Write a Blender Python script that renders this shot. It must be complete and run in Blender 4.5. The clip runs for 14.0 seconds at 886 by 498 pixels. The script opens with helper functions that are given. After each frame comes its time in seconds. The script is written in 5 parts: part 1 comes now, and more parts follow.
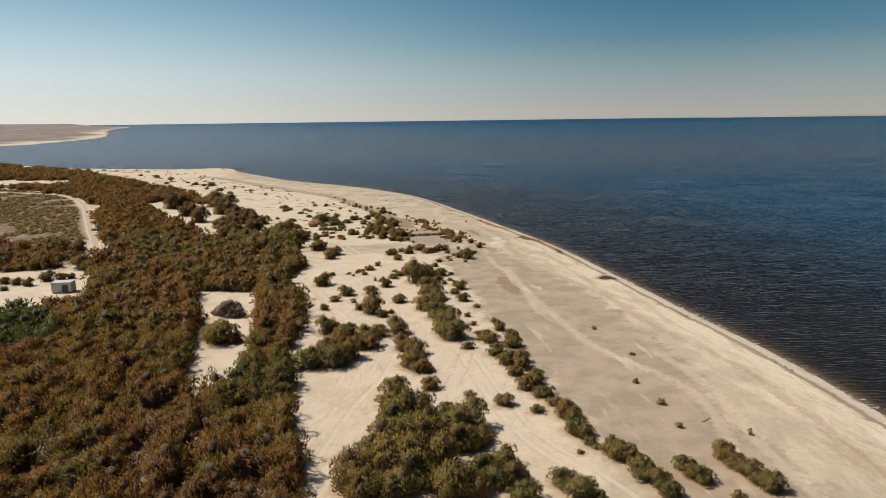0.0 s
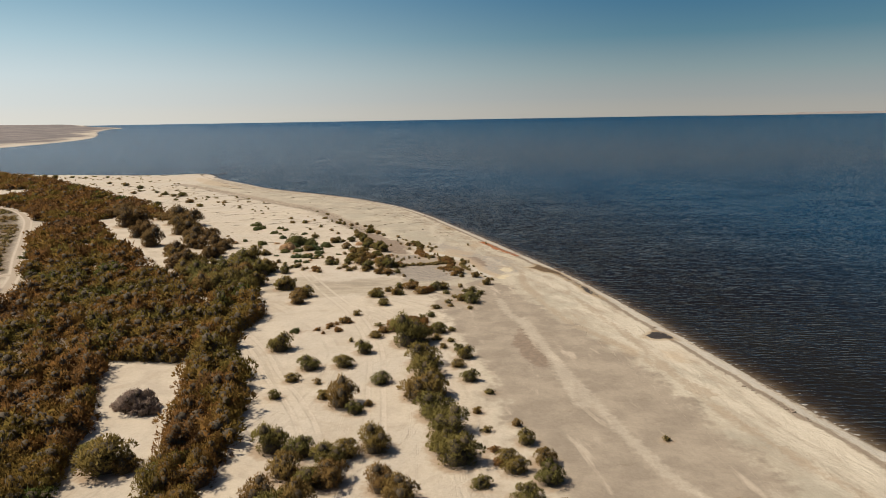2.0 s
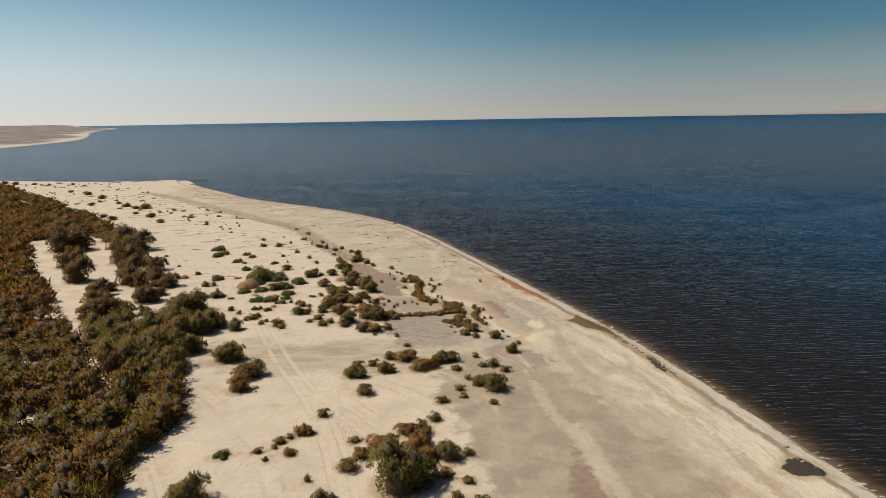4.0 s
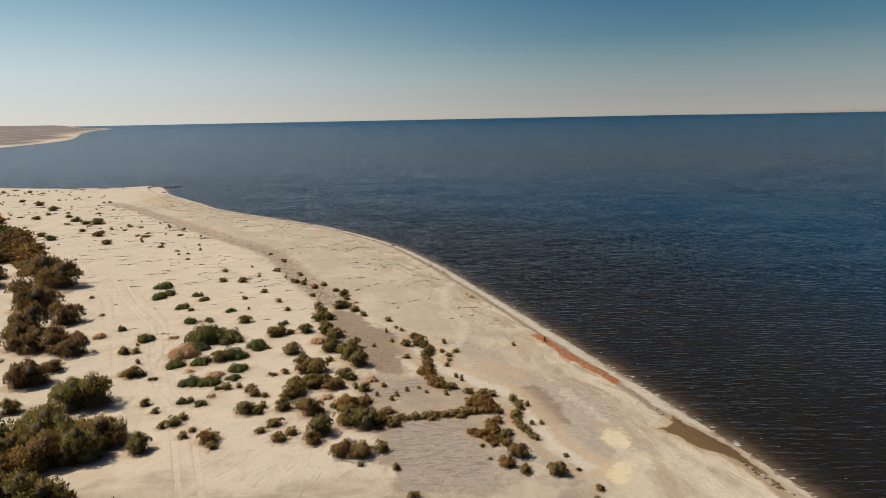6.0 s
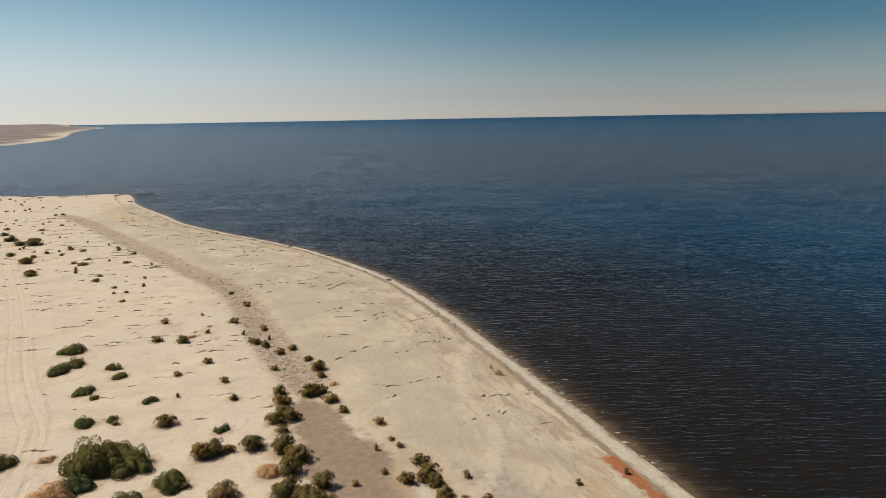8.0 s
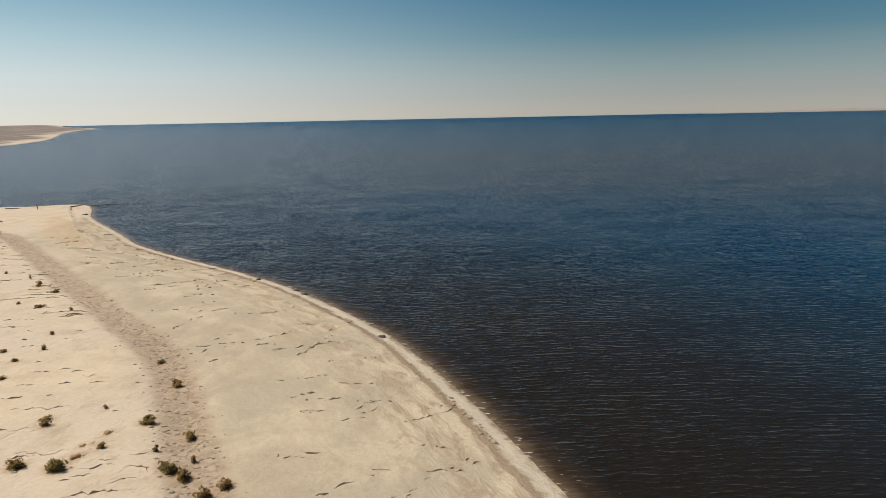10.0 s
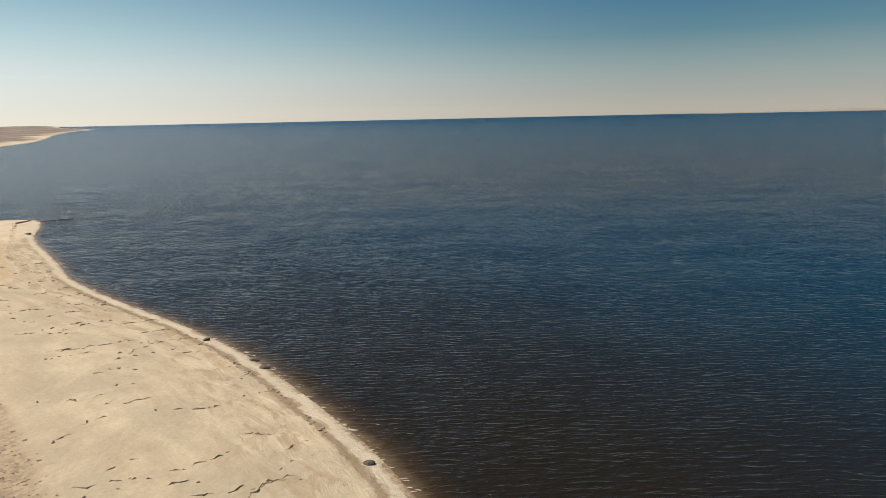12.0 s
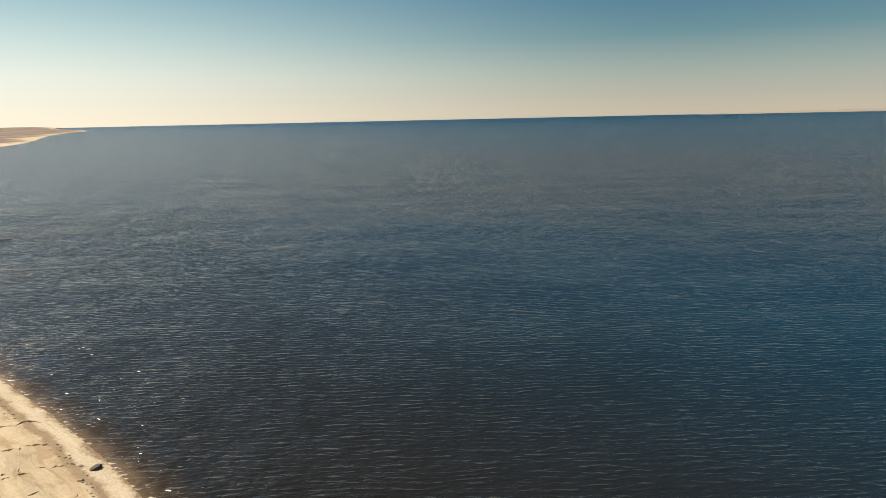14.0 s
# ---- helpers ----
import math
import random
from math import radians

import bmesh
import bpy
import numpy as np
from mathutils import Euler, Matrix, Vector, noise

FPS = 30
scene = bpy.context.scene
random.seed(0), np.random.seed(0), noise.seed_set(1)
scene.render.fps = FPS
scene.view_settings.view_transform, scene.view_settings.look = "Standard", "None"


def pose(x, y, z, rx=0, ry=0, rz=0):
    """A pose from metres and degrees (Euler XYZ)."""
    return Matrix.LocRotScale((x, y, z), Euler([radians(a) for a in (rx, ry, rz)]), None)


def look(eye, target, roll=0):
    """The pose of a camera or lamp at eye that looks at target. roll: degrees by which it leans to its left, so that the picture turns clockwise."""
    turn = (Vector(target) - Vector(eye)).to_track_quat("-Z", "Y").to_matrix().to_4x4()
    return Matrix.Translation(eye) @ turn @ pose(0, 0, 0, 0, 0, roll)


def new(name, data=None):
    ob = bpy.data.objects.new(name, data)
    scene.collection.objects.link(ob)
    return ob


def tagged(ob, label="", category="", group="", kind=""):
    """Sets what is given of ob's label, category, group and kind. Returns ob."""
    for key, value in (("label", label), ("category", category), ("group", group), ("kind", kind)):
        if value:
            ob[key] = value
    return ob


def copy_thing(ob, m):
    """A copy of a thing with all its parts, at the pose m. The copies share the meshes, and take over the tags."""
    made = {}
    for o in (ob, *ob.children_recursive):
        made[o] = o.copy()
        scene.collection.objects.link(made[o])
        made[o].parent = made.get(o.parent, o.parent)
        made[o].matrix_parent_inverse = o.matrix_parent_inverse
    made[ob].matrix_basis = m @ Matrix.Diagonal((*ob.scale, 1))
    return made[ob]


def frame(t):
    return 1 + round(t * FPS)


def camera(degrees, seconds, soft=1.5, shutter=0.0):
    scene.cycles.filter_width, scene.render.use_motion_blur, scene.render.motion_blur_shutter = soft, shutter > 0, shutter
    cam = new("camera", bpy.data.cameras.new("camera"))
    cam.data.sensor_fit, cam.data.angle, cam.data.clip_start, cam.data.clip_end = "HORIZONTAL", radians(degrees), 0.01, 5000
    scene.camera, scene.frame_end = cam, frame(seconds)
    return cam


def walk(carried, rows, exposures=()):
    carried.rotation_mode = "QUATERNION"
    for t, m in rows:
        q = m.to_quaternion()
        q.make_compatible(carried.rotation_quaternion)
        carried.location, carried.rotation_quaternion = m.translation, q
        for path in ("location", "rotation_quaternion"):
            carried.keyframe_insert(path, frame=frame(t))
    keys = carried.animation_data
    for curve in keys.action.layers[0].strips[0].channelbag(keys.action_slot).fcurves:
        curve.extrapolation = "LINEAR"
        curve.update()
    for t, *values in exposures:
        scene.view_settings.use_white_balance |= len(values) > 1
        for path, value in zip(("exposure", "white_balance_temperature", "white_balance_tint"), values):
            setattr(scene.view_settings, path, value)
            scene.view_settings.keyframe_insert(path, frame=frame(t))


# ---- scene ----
EXPOSURES = [(0.0, 0.18, 6400, 10), (3.0, 0.06, 6380, 10), (6.5, 0.04, 6380, 10), (8.2, 0.06, 6400, 10), (11.0, 0.21, 6650, 10), (12.5, 0.35, 7000, 10), (14.0, 0.52, 7650, 10)]
# camera and its flight
cam = camera(66, 14.0, soft=0.8)
ROWS = [
    (0.0, -0.000, 0.000, 25.000, -0.878, -10.928, 0.710),
    (0.5, 0.125, 5.951, 25.049, -0.938, -10.883, 0.710),
    (1.0, 0.184, 12.504, 25.286, -1.017, -10.895, 0.771),
    (1.5, 0.229, 19.463, 25.579, -1.062, -10.940, 0.832),
    (2.0, 0.307, 26.680, 25.823, -1.160, -11.014, 0.929),
    (2.5, 0.478, 33.953, 25.927, -1.161, -11.024, 0.977),
    (3.0, 0.459, 41.184, 25.950, -1.222, -10.964, 0.938),
    (5.5, -1.228, 81.581, 25.466, -1.379, -11.061, 1.067),
    (6.0, -1.496, 88.818, 25.426, -1.450, -11.045, 1.083),
    (6.5, -1.736, 96.093, 25.418, -1.460, -11.089, 1.072),
    (7.0, -1.970, 103.327, 25.410, -1.435, -11.073, 0.997),
    (7.5, -2.235, 110.467, 25.468, -1.510, -11.097, 0.978),
    (8.0, -2.556, 117.581, 25.585, -1.655, -11.095, 0.979),
    (10.5, -3.700, 153.890, 25.271, -1.974, -11.113, 1.135),
    (11.0, -3.844, 161.109, 25.356, -1.987, -11.114, 1.136),
    (11.5, -3.991, 168.242, 25.438, -1.983, -11.104, 1.181),
    (12.0, -4.168, 175.511, 25.512, -2.011, -11.085, 1.190),
    (12.5, -4.305, 182.825, 25.573, -2.061, -11.065, 1.200),
    (13.0, -4.487, 190.220, 25.629, -2.085, -11.050, 1.207),
    (13.5, -4.690, 197.565, 25.649, -2.090, -11.034, 1.213),
    (14.0, -4.891, 204.897, 25.650, -2.098, -11.018, 1.211),
]
walk(cam, [(t, pose(x, y, z, 90 + pitch, roll, yaw)) for t, x, y, z, yaw, pitch, roll in ROWS], EXPOSURES)

# world, sun
SUN_LEFT, SUN_UP = 75.0, 53.0  # degrees left of the flight's heading, and above the horizon
world = bpy.data.worlds.new("sky")
scene.world = world
world.use_nodes = True
wt = world.node_tree
wt.nodes.clear()


def link(nt, a, b):
    nt.links.new(a, b)


def put(nt, socket, value):
    if isinstance(value, bpy.types.NodeSocket):
        nt.links.new(value, socket)
    elif isinstance(value, tuple) and len(value) == 3 and socket.type == "RGBA":
        socket.default_value = (*value, 1.0)
    else:
        socket.default_value = value


def n_math(nt, op, a, b=0.0, clamp=False):
    n = nt.nodes.new("ShaderNodeMath")
    n.operation, n.use_clamp = op, clamp
    put(nt, n.inputs[0], a)
    put(nt, n.inputs[1], b)
    return n.outputs[0]


def n_noise(nt, vec, scale, detail=3.0, rough=0.55, distort=0.0):
    n = nt.nodes.new("ShaderNodeTexNoise")
    put(nt, n.inputs["Vector"], vec)
    n.inputs["Scale"].default_value, n.inputs["Detail"].default_value = scale, detail
    n.inputs["Roughness"].default_value, n.inputs["Distortion"].default_value = rough, distort
    return n.outputs["Fac"]


def n_mix(nt, fac, a, b, blend="MIX"):
    n = nt.nodes.new("ShaderNodeMix")
    n.data_type, n.blend_type = "RGBA", blend
    put(nt, n.inputs[0], fac)
    put(nt, n.inputs[6], a)
    put(nt, n.inputs[7], b)
    return n.outputs[2]


def n_step(nt, v, lo, hi, a=0.0, b=1.0):
    n = nt.nodes.new("ShaderNodeMapRange")
    n.interpolation_type = "SMOOTHSTEP"
    put(nt, n.inputs["Value"], v)
    n.inputs["From Min"].default_value, n.inputs["From Max"].default_value = lo, hi
    n.inputs["To Min"].default_value, n.inputs["To Max"].default_value = a, b
    return n.outputs["Result"]


def n_attr(nt, name):
    n = nt.nodes.new("ShaderNodeAttribute")
    n.attribute_name = name
    return n.outputs["Fac"]


def n_ramp(nt, fac, stops):
    n = nt.nodes.new("ShaderNodeValToRGB")
    put(nt, n.inputs[0], fac)
    e = n.color_ramp.elements
    while len(e) < len(stops):
        e.new(0.5)
    for k, (p, c) in enumerate(stops):
        e[k].position, e[k].color = p, (*c, 1.0)
    return n.outputs[0]


def n_scaled(nt, vec, s):
    n = nt.nodes.new("ShaderNodeVectorMath")
    n.operation = "MULTIPLY"
    put(nt, n.inputs[0], vec)
    n.inputs[1].default_value = s
    return n.outputs[0]


def n_bump(nt, height, strength, distance):
    n = nt.nodes.new("ShaderNodeBump")
    n.inputs["Strength"].default_value, n.inputs["Distance"].default_value = strength, distance
    put(nt, n.inputs["Height"], height)
    return n.outputs[0]


def material(name):
    m = bpy.data.materials.new(name)
    m.use_nodes = True
    m.node_tree.nodes.clear()
    out = m.node_tree.nodes.new("ShaderNodeOutputMaterial")
    bsdf = m.node_tree.nodes.new("ShaderNodeBsdfPrincipled")
    m.node_tree.links.new(bsdf.outputs[0], out.inputs[0])
    geo = m.node_tree.nodes.new("ShaderNodeNewGeometry")
    return m, m.node_tree, bsdf, geo.outputs["Position"], out, geo


def world_sky(nt):
    out = nt.nodes.new("ShaderNodeOutputWorld")
    bg = nt.nodes.new("ShaderNodeBackground")
    sky = nt.nodes.new("ShaderNodeTexSky")
    sky.sky_type, sky.sun_disc = "NISHITA", False
    sky.sun_elevation, sky.sun_rotation = radians(SUN_UP), radians(-SUN_LEFT)
    sky.dust_density, sky.ozone_density, sky.air_density = 1.6, 3.0, 1.0
    coord = nt.nodes.new("ShaderNodeTexCoord")
    sep = nt.nodes.new("ShaderNodeSeparateXYZ")
    link(nt, coord.outputs["Generated"], sep.inputs[0])
    up = sep.outputs[2]
    # a dusty haze lies on the horizon and is brighter towards the sun
    side = n_step(nt, sep.outputs[0], -0.75, 0.40)
    dome = n_mix(nt, 1.0, sky.outputs[0], n_mix(nt, side, (0.100, 0.104, 0.104), (0.015, 0.023, 0.033)), "MULTIPLY")
    sunward = n_ramp(nt, n_step(nt, up, -0.005, 0.20), [(0.0, HAZE[0]), (0.05, HAZE[1]), (0.22, HAZE[2]), (0.55, HAZE[3]), (1.0, HAZE[4])])
    away = n_ramp(nt, n_step(nt, up, -0.005, 0.20), [(0.0, HAZE[5]), (0.05, HAZE[6]), (0.22, HAZE[7]), (0.55, HAZE[8]), (1.0, HAZE[9])])
    haze = n_mix(nt, side, sunward, away)
    link(nt, n_mix(nt, n_step(nt, up, 0.17, 0.36), haze, dome), bg.inputs[0])
    bg.inputs[1].default_value = 1.0
    link(nt, bg.outputs[0], out.inputs[0])


HAZE = [(0.71, 0.69, 0.62), (0.66, 0.685, 0.655), (0.60, 0.68, 0.69), (0.43, 0.58, 0.64), (0.20, 0.38, 0.50),
        (0.365, 0.350, 0.310), (0.310, 0.328, 0.315), (0.225, 0.295, 0.305), (0.098, 0.205, 0.265), (0.034, 0.130, 0.240)]
world_sky(wt)

sun_data = bpy.data.lights.new("sun", "SUN")
sun_data.energy, sun_data.angle, sun_data.color = 4.4, radians(0.53), (1.0, 0.90, 0.76)
sun = new("sun", sun_data)
a, e = radians(SUN_LEFT), radians(SUN_UP)
sun.matrix_world = look((-math.sin(a) * math.cos(e) * 300, math.cos(a) * math.cos(e) * 300, math.sin(e) * 300), (0, 0, 0))

# plan: shorelines, zones and lines, in metres
SHORE = [(46, -400), (44, -60), (41, 0), (39.2, 30), (37.5, 53), (36, 67), (33, 83), (29, 104.5), (26.2, 119), (23.8, 130), (21.6, 138), (18.9, 147), (15.6, 157.5),
         (12.3, 168), (8.8, 179), (4.6, 191.5), (0.6, 203.5), (-7, 222), (-15.5, 236), (-24.4, 248.5), (-36, 261), (-49, 273.5), (-62.5, 288), (-73, 303.5), (-92, 331),
         (-99.5, 347), (-106, 359), (-112.5, 362.5), (-124, 360), (-143, 360.5), (-168, 367), (-203, 378), (-234, 401), (-274, 438), (-340, 520), (-460, 600), (-900, 640),
         (-5200, 700), (-5200, -400)]
FAR_POINTS = [(-5200, 900), (-900, 760), (-560, 740), (-470, 772), (-470, 850), (-490, 960), (-505, 1030), (-550, 1170), (-660, 1420), (-860, 1850), (-1090, 2430),
             (-1260, 2900), (-2000, 4100), (-2600, 5300), (-5200, 5300)]
MUD = [[(0, 119), (3, 104), (5.5, 92), (5.7, 84), (9.9, 60), (14.8, 43), (20, 10), (29, 10), (25, 49), (25, 65), (22.5, 88), (19.7, 100), (16.8, 108), (13.3, 122), (9.5, 131), (3, 128)],
       [(-17, 187), (-13, 173), (-6.2, 167), (-4.2, 161), (-5.6, 156), (-2, 152), (2.2, 149), (4.5, 143), (4, 136), (3, 130), (-4, 131), (-6.7, 138), (-7.3, 145), (-9.9, 152), (-8.6, 158), (-12.6, 166)]]
DAMP = [(-27.8, 131.9), (-21.4, 133.9), (-14.1, 131.5), (-9.3, 133.5), (-4.5, 133.5), (1.0, 131), (0.5, 124.5), (-8, 122.5), (-16, 122.5), (-23.4, 125.0)]
CRUST = [(-1.0, 131), (8, 131), (15, 137), (14, 147), (9, 152), (6.5, 158), (3, 164), (-1, 164), (3, 152), (4, 142)]
RUSTY_SAND = [[(3.2, 157.2), (5.4, 156.0), (8.4, 153.6), (7.6, 150.2), (4.2, 151.0), (2.6, 153.6)], [(19, 103), (20.6, 101.6), (22.4, 97), (21.6, 96), (20, 99.4)],
              [(24.6, 97), (27, 96.4), (27, 93), (25, 94)], [(8.6, 166), (10.4, 163), (10, 158), (8.6, 156.8), (7.4, 160)],
              [(-104, 329), (-101, 334), (-88, 313), (-74.5, 292), (-69, 282), (-77, 288), (-90, 303)]]
GRAVEL = [[(-7.6, 148.1), (-5.8, 149.5), (-3.9, 151.2), (-1.6, 151.8), (-1.0, 149.8), (-1.7, 147.7), (-3.8, 147.2), (-5.6, 146.0), (-7.4, 145.8)],
          [(-5.1, 140.4), (-2.9, 141.8), (0.3, 142.6), (1.5, 141.5), (0.8, 139.5), (2.3, 137.1), (2.9, 134.5), (2.5, 132), (-0.1, 130), (-3.2, 130.4), (-4.4, 133.3), (-4.4, 137.0)]]
SILT_PATCH = [(8.9, 101.8), (10.8, 107), (12.1, 102), (12.9, 93), (11, 92), (9.3, 95.4)]
SILT = [(-17.5, 188), (-14.0, 176.4), (-10.2, 172.9), (-8.0, 167.8), (-5.0, 164.0), (-4.2, 160.2), (-4.9, 157.6), (-4.4, 154.2), (-3.7, 151.6), (-5.8, 152.9), (-7.6, 155.0), (-9.0, 157.0), (-12.0, 164.8)]
SILT_FLAT = [(6.1, 149.0), (8.7, 149.5), (9.6, 146.8), (10.3, 142.6), (10.6, 139.9), (9.0, 140.0), (8.1, 138.1), (7.1, 139.1), (6.4, 143.4)]
STREAKS = [[(9.6, 119), (10.2, 111.6), (11.5, 106.5), (12.2, 98.3), (13, 94.5), (12.9, 90), (13.4, 83)],
           [(11.7, 109.5), (13, 94.7), (15, 80.8), (17.2, 70), (20.5, 63.5), (22.9, 57.8), (22.8, 51), (20.7, 41)],
           [(23.2, 68.2), (24.4, 62.6), (24.8, 56), (24.5, 49), (24.5, 43), (26, 30)],
           [(2.5, 192.3), (0.3, 181.9), (0.9, 174.5), (2.6, 169.3), (2.3, 164.8), (1.4, 160.7), (-0.6, 158.1), (-1.0, 154.7), (0.1, 150.8), (2.2, 148.6), (4.6, 145.8), (4.8, 142.9), (5.5, 138.7), (6.1, 133)],
           [(-5.0, 157.8), (-3.6, 156.6), (-3.0, 154.0), (-2.6, 152.4)],
           [(10.5, 147.5), (11.8, 143.8), (12.6, 140), (12.9, 135), (12.6, 128)]]
BANDS = [[(19.9, 123), (23, 101), (25.2, 80.5), (28.6, 68.8), (30.2, 60), (30.7, 50.6), (31, 38)],
         [(14.3, 132.8), (15.3, 119), (17.2, 107.7), (19.5, 102.4), (21.8, 96.6), (23.8, 89.8), (25.9, 85)],
         [(12, 140.5), (15, 137), (14, 127.2), (14.7, 122.9), (16, 119.7)],
         [(-108, 352), (-104, 344), (-95, 327.5), (-84, 307.5), (-74, 296), (-62, 283), (-47, 268), (-34, 255), (-23, 241)]]
OCHRE = [[(11.4, 138.2), (12.8, 139.9), (13.8, 139.8), (13.9, 137.0), (12.5, 136.2)], [(10.4, 132.7), (12.0, 134.5), (13.4, 134.4), (12.0, 131.6), (11.3, 130.9)]]
GULLY = [(-100, 304), (-94, 298), (-64.5, 260), (-42, 231), (-31, 216), (-24, 200.5), (-18.5, 188), (-14, 179.5)]
CHANNEL = [(-3.5, 164), (-2.4, 158), (-0.6, 154.5), (2.5, 150.5), (5.2, 147.5), (6.6, 143), (7.5, 138), (9.5, 134)]
RED = [(10.6, 164), (12.0, 160.2), (13.4, 155.7), (15.0, 152.4), (16.0, 149.6)]
POND = [[(18.6, 142.3), (19.3, 140.3), (21.4, 136.6), (22.0, 131.7), (22.6, 129.5), (21.6, 130.2), (20.6, 134.5), (18.6, 136.2), (17.7, 138.4), (16.4, 139.5), (17.8, 139.9)],
        [(24.6, 101.6), (26.4, 103.7), (27.6, 103.4), (28.2, 100.9), (25.8, 100.9)],
        [(22.5, 128.3), (22.6, 124.9), (22.6, 122.6), (23.9, 119.6), (24.6, 118.7), (23.6, 122.4), (23.5, 126.0)],
        [(3.2, 185.8), (4.6, 182.2), (5.6, 179.9), (4.0, 180.9)]]
THICKET = [(10, -60), (-3, 10), (-6, 30), (-8.8, 41), (-10.2, 47), (-11.8, 53), (-12.6, 58), (-14, 64), (-15.8, 69), (-15.6, 75), (-16.8, 86), (-18, 92), (-22, 99),
           (-22.5, 106), (-21.2, 113), (-24.8, 120), (-24.8, 126), (-26.6, 133), (-28.5, 145), (-37, 153), (-43, 158), (-47.5, 174), (-57, 190), (-68, 208), (-92, 243),
           (-116, 273), (-165, 330), (-195, 356), (-250, 401), (-330, 480), (-420, 560), (-420, 200), (-260, -60)]
CLEARINGS = [[(-34.2, 97), (-25.4, 94.8), (-21.0, 76), (-19.6, 62), (-19.6, 58.4), (-22.2, 58.4), (-24.2, 62.8), (-26.0, 71.6), (-30.0, 85), (-33.0, 92)],
             [(-78, 209), (-62.5, 193.2), (-60, 181), (-49, 166), (-41.2, 150), (-36.5, 146), (-35.5, 138.6), (-41, 136.4), (-43.8, 136.6), (-45, 143), (-52, 155), (-54.6, 164), (-67.5, 188)],
             [(-90, 224.5), (-83.5, 223.5), (-78, 214.5), (-83, 213.2)],
             [(-34.4, 123), (-32.8, 127.2), (-30.6, 122.5), (-30.6, 118.9)],
             [(-37.6, 114), (-31.4, 115.1), (-33, 112.4), (-35.8, 110.8)],
             [(-73, 110.4), (-67, 112.2), (-59, 113.8), (-54, 105.3), (-50.2, 97), (-48.2, 90.5), (-52.6, 86.4), (-58, 82.5), (-70, 86)],
             [(-190, 297), (-154, 291.5), (-141, 265), (-170, 266)],
             [(-86.7, 203.5), (-80.4, 214.5), (-51.0, 186.9), (-35.8, 157.2), (-28.2, 147.3), (-24.1, 137.0), (-24.5, 129.5), (-18.3, 125.6), (-15.8, 120.5), (-33.1, 121.5)]]
PLAIN = [(-240, 262), (-164, 260.5), (-143, 246), (-121, 229), (-96, 188), (-84, 164), (-71, 141.5), (-69.5, 134.5), (-79, 133.5), (-88, 131), (-130, 130)]
ROAD = [(-190, 256), (-139.6, 239.8), (-126, 233), (-107.6, 209.3), (-91.5, 180), (-79, 156.2), (-69, 137.7), (-63.8, 123.3), (-62.6, 109.7), (-64, 102), (-70, 92)]
SPUR = [(-100, 134), (-87.4, 136), (-76.8, 139.5), (-70.5, 141)]
TRACKS = [[(-84, 250), (-63.4, 217), (-53.2, 200), (-45, 185.4), (-39.2, 176.4), (-35.3, 170.8), (-33, 165.2), (-30.6, 159), (-28.6, 154.6), (-26.4, 149.6), (-23.4, 144.6),
           (-16, 126.4), (-10.8, 115.2), (-7.1, 103.5), (-5.8, 96), (-5.3, 88.3), (-4.6, 76), (-5.6, 64), (-7.8, 56), (-9.6, 46)],
          [(-10.8, 117), (-7, 112), (-2.2, 104), (-0.4, 95), (1.0, 84), (2.2, 74), (4.6, 60), (7.2, 49.5), (10.8, 43), (15, 33), (19, 15)],
          [(-24, 108), (-19, 99), (-16, 92), (-12, 84), (-9.5, 77), (-8, 70), (-8.6, 60)]]

GREEN_PATCH = [(-60, 86), (-50, 82.7), (-44.6, 73.4), (-50, 70), (-62, 76)]
RED_PATCH = [(-92, 127), (-68, 127.5), (-60, 118), (-62, 112), (-72, 112), (-92, 118)]
FAINT_TRACKS = [[(-9.2, 44), (-7.6, 52), (-6.0, 58), (-4.4, 63), (-1.6, 67), (0.6, 71)], [(-10.4, 50), (-7.4, 55), (-4.6, 60.5), (-1.4, 62.5), (2.6, 63.5)],
                [(-8.2, 47), (-5.6, 52.6), (-4.0, 60), (-5.4, 67), (-8.6, 76), (-13, 86), (-17, 96), (-21, 104)], [(1.6, 60), (3.2, 68), (3.6, 78), (2.4, 88), (1.2, 97), (-2.2, 107), (-8, 116)],
                [(-31, 150), (-35.8, 161), (-39.4, 168), (-43.2, 175), (-48.6, 186), (-57, 199), (-70, 220)], [(-26.2, 140), (-28.2, 148), (-30.2, 155), (-31.8, 162), (-35.2, 172), (-42, 182.6), (-50, 196)],
                [(-21, 132), (-14, 127), (-8, 122), (-3, 118), (1.5, 112)], [(-24, 121), (-17, 112), (-12.4, 104), (-10.4, 97), (-10.6, 88), (-13, 80)]]

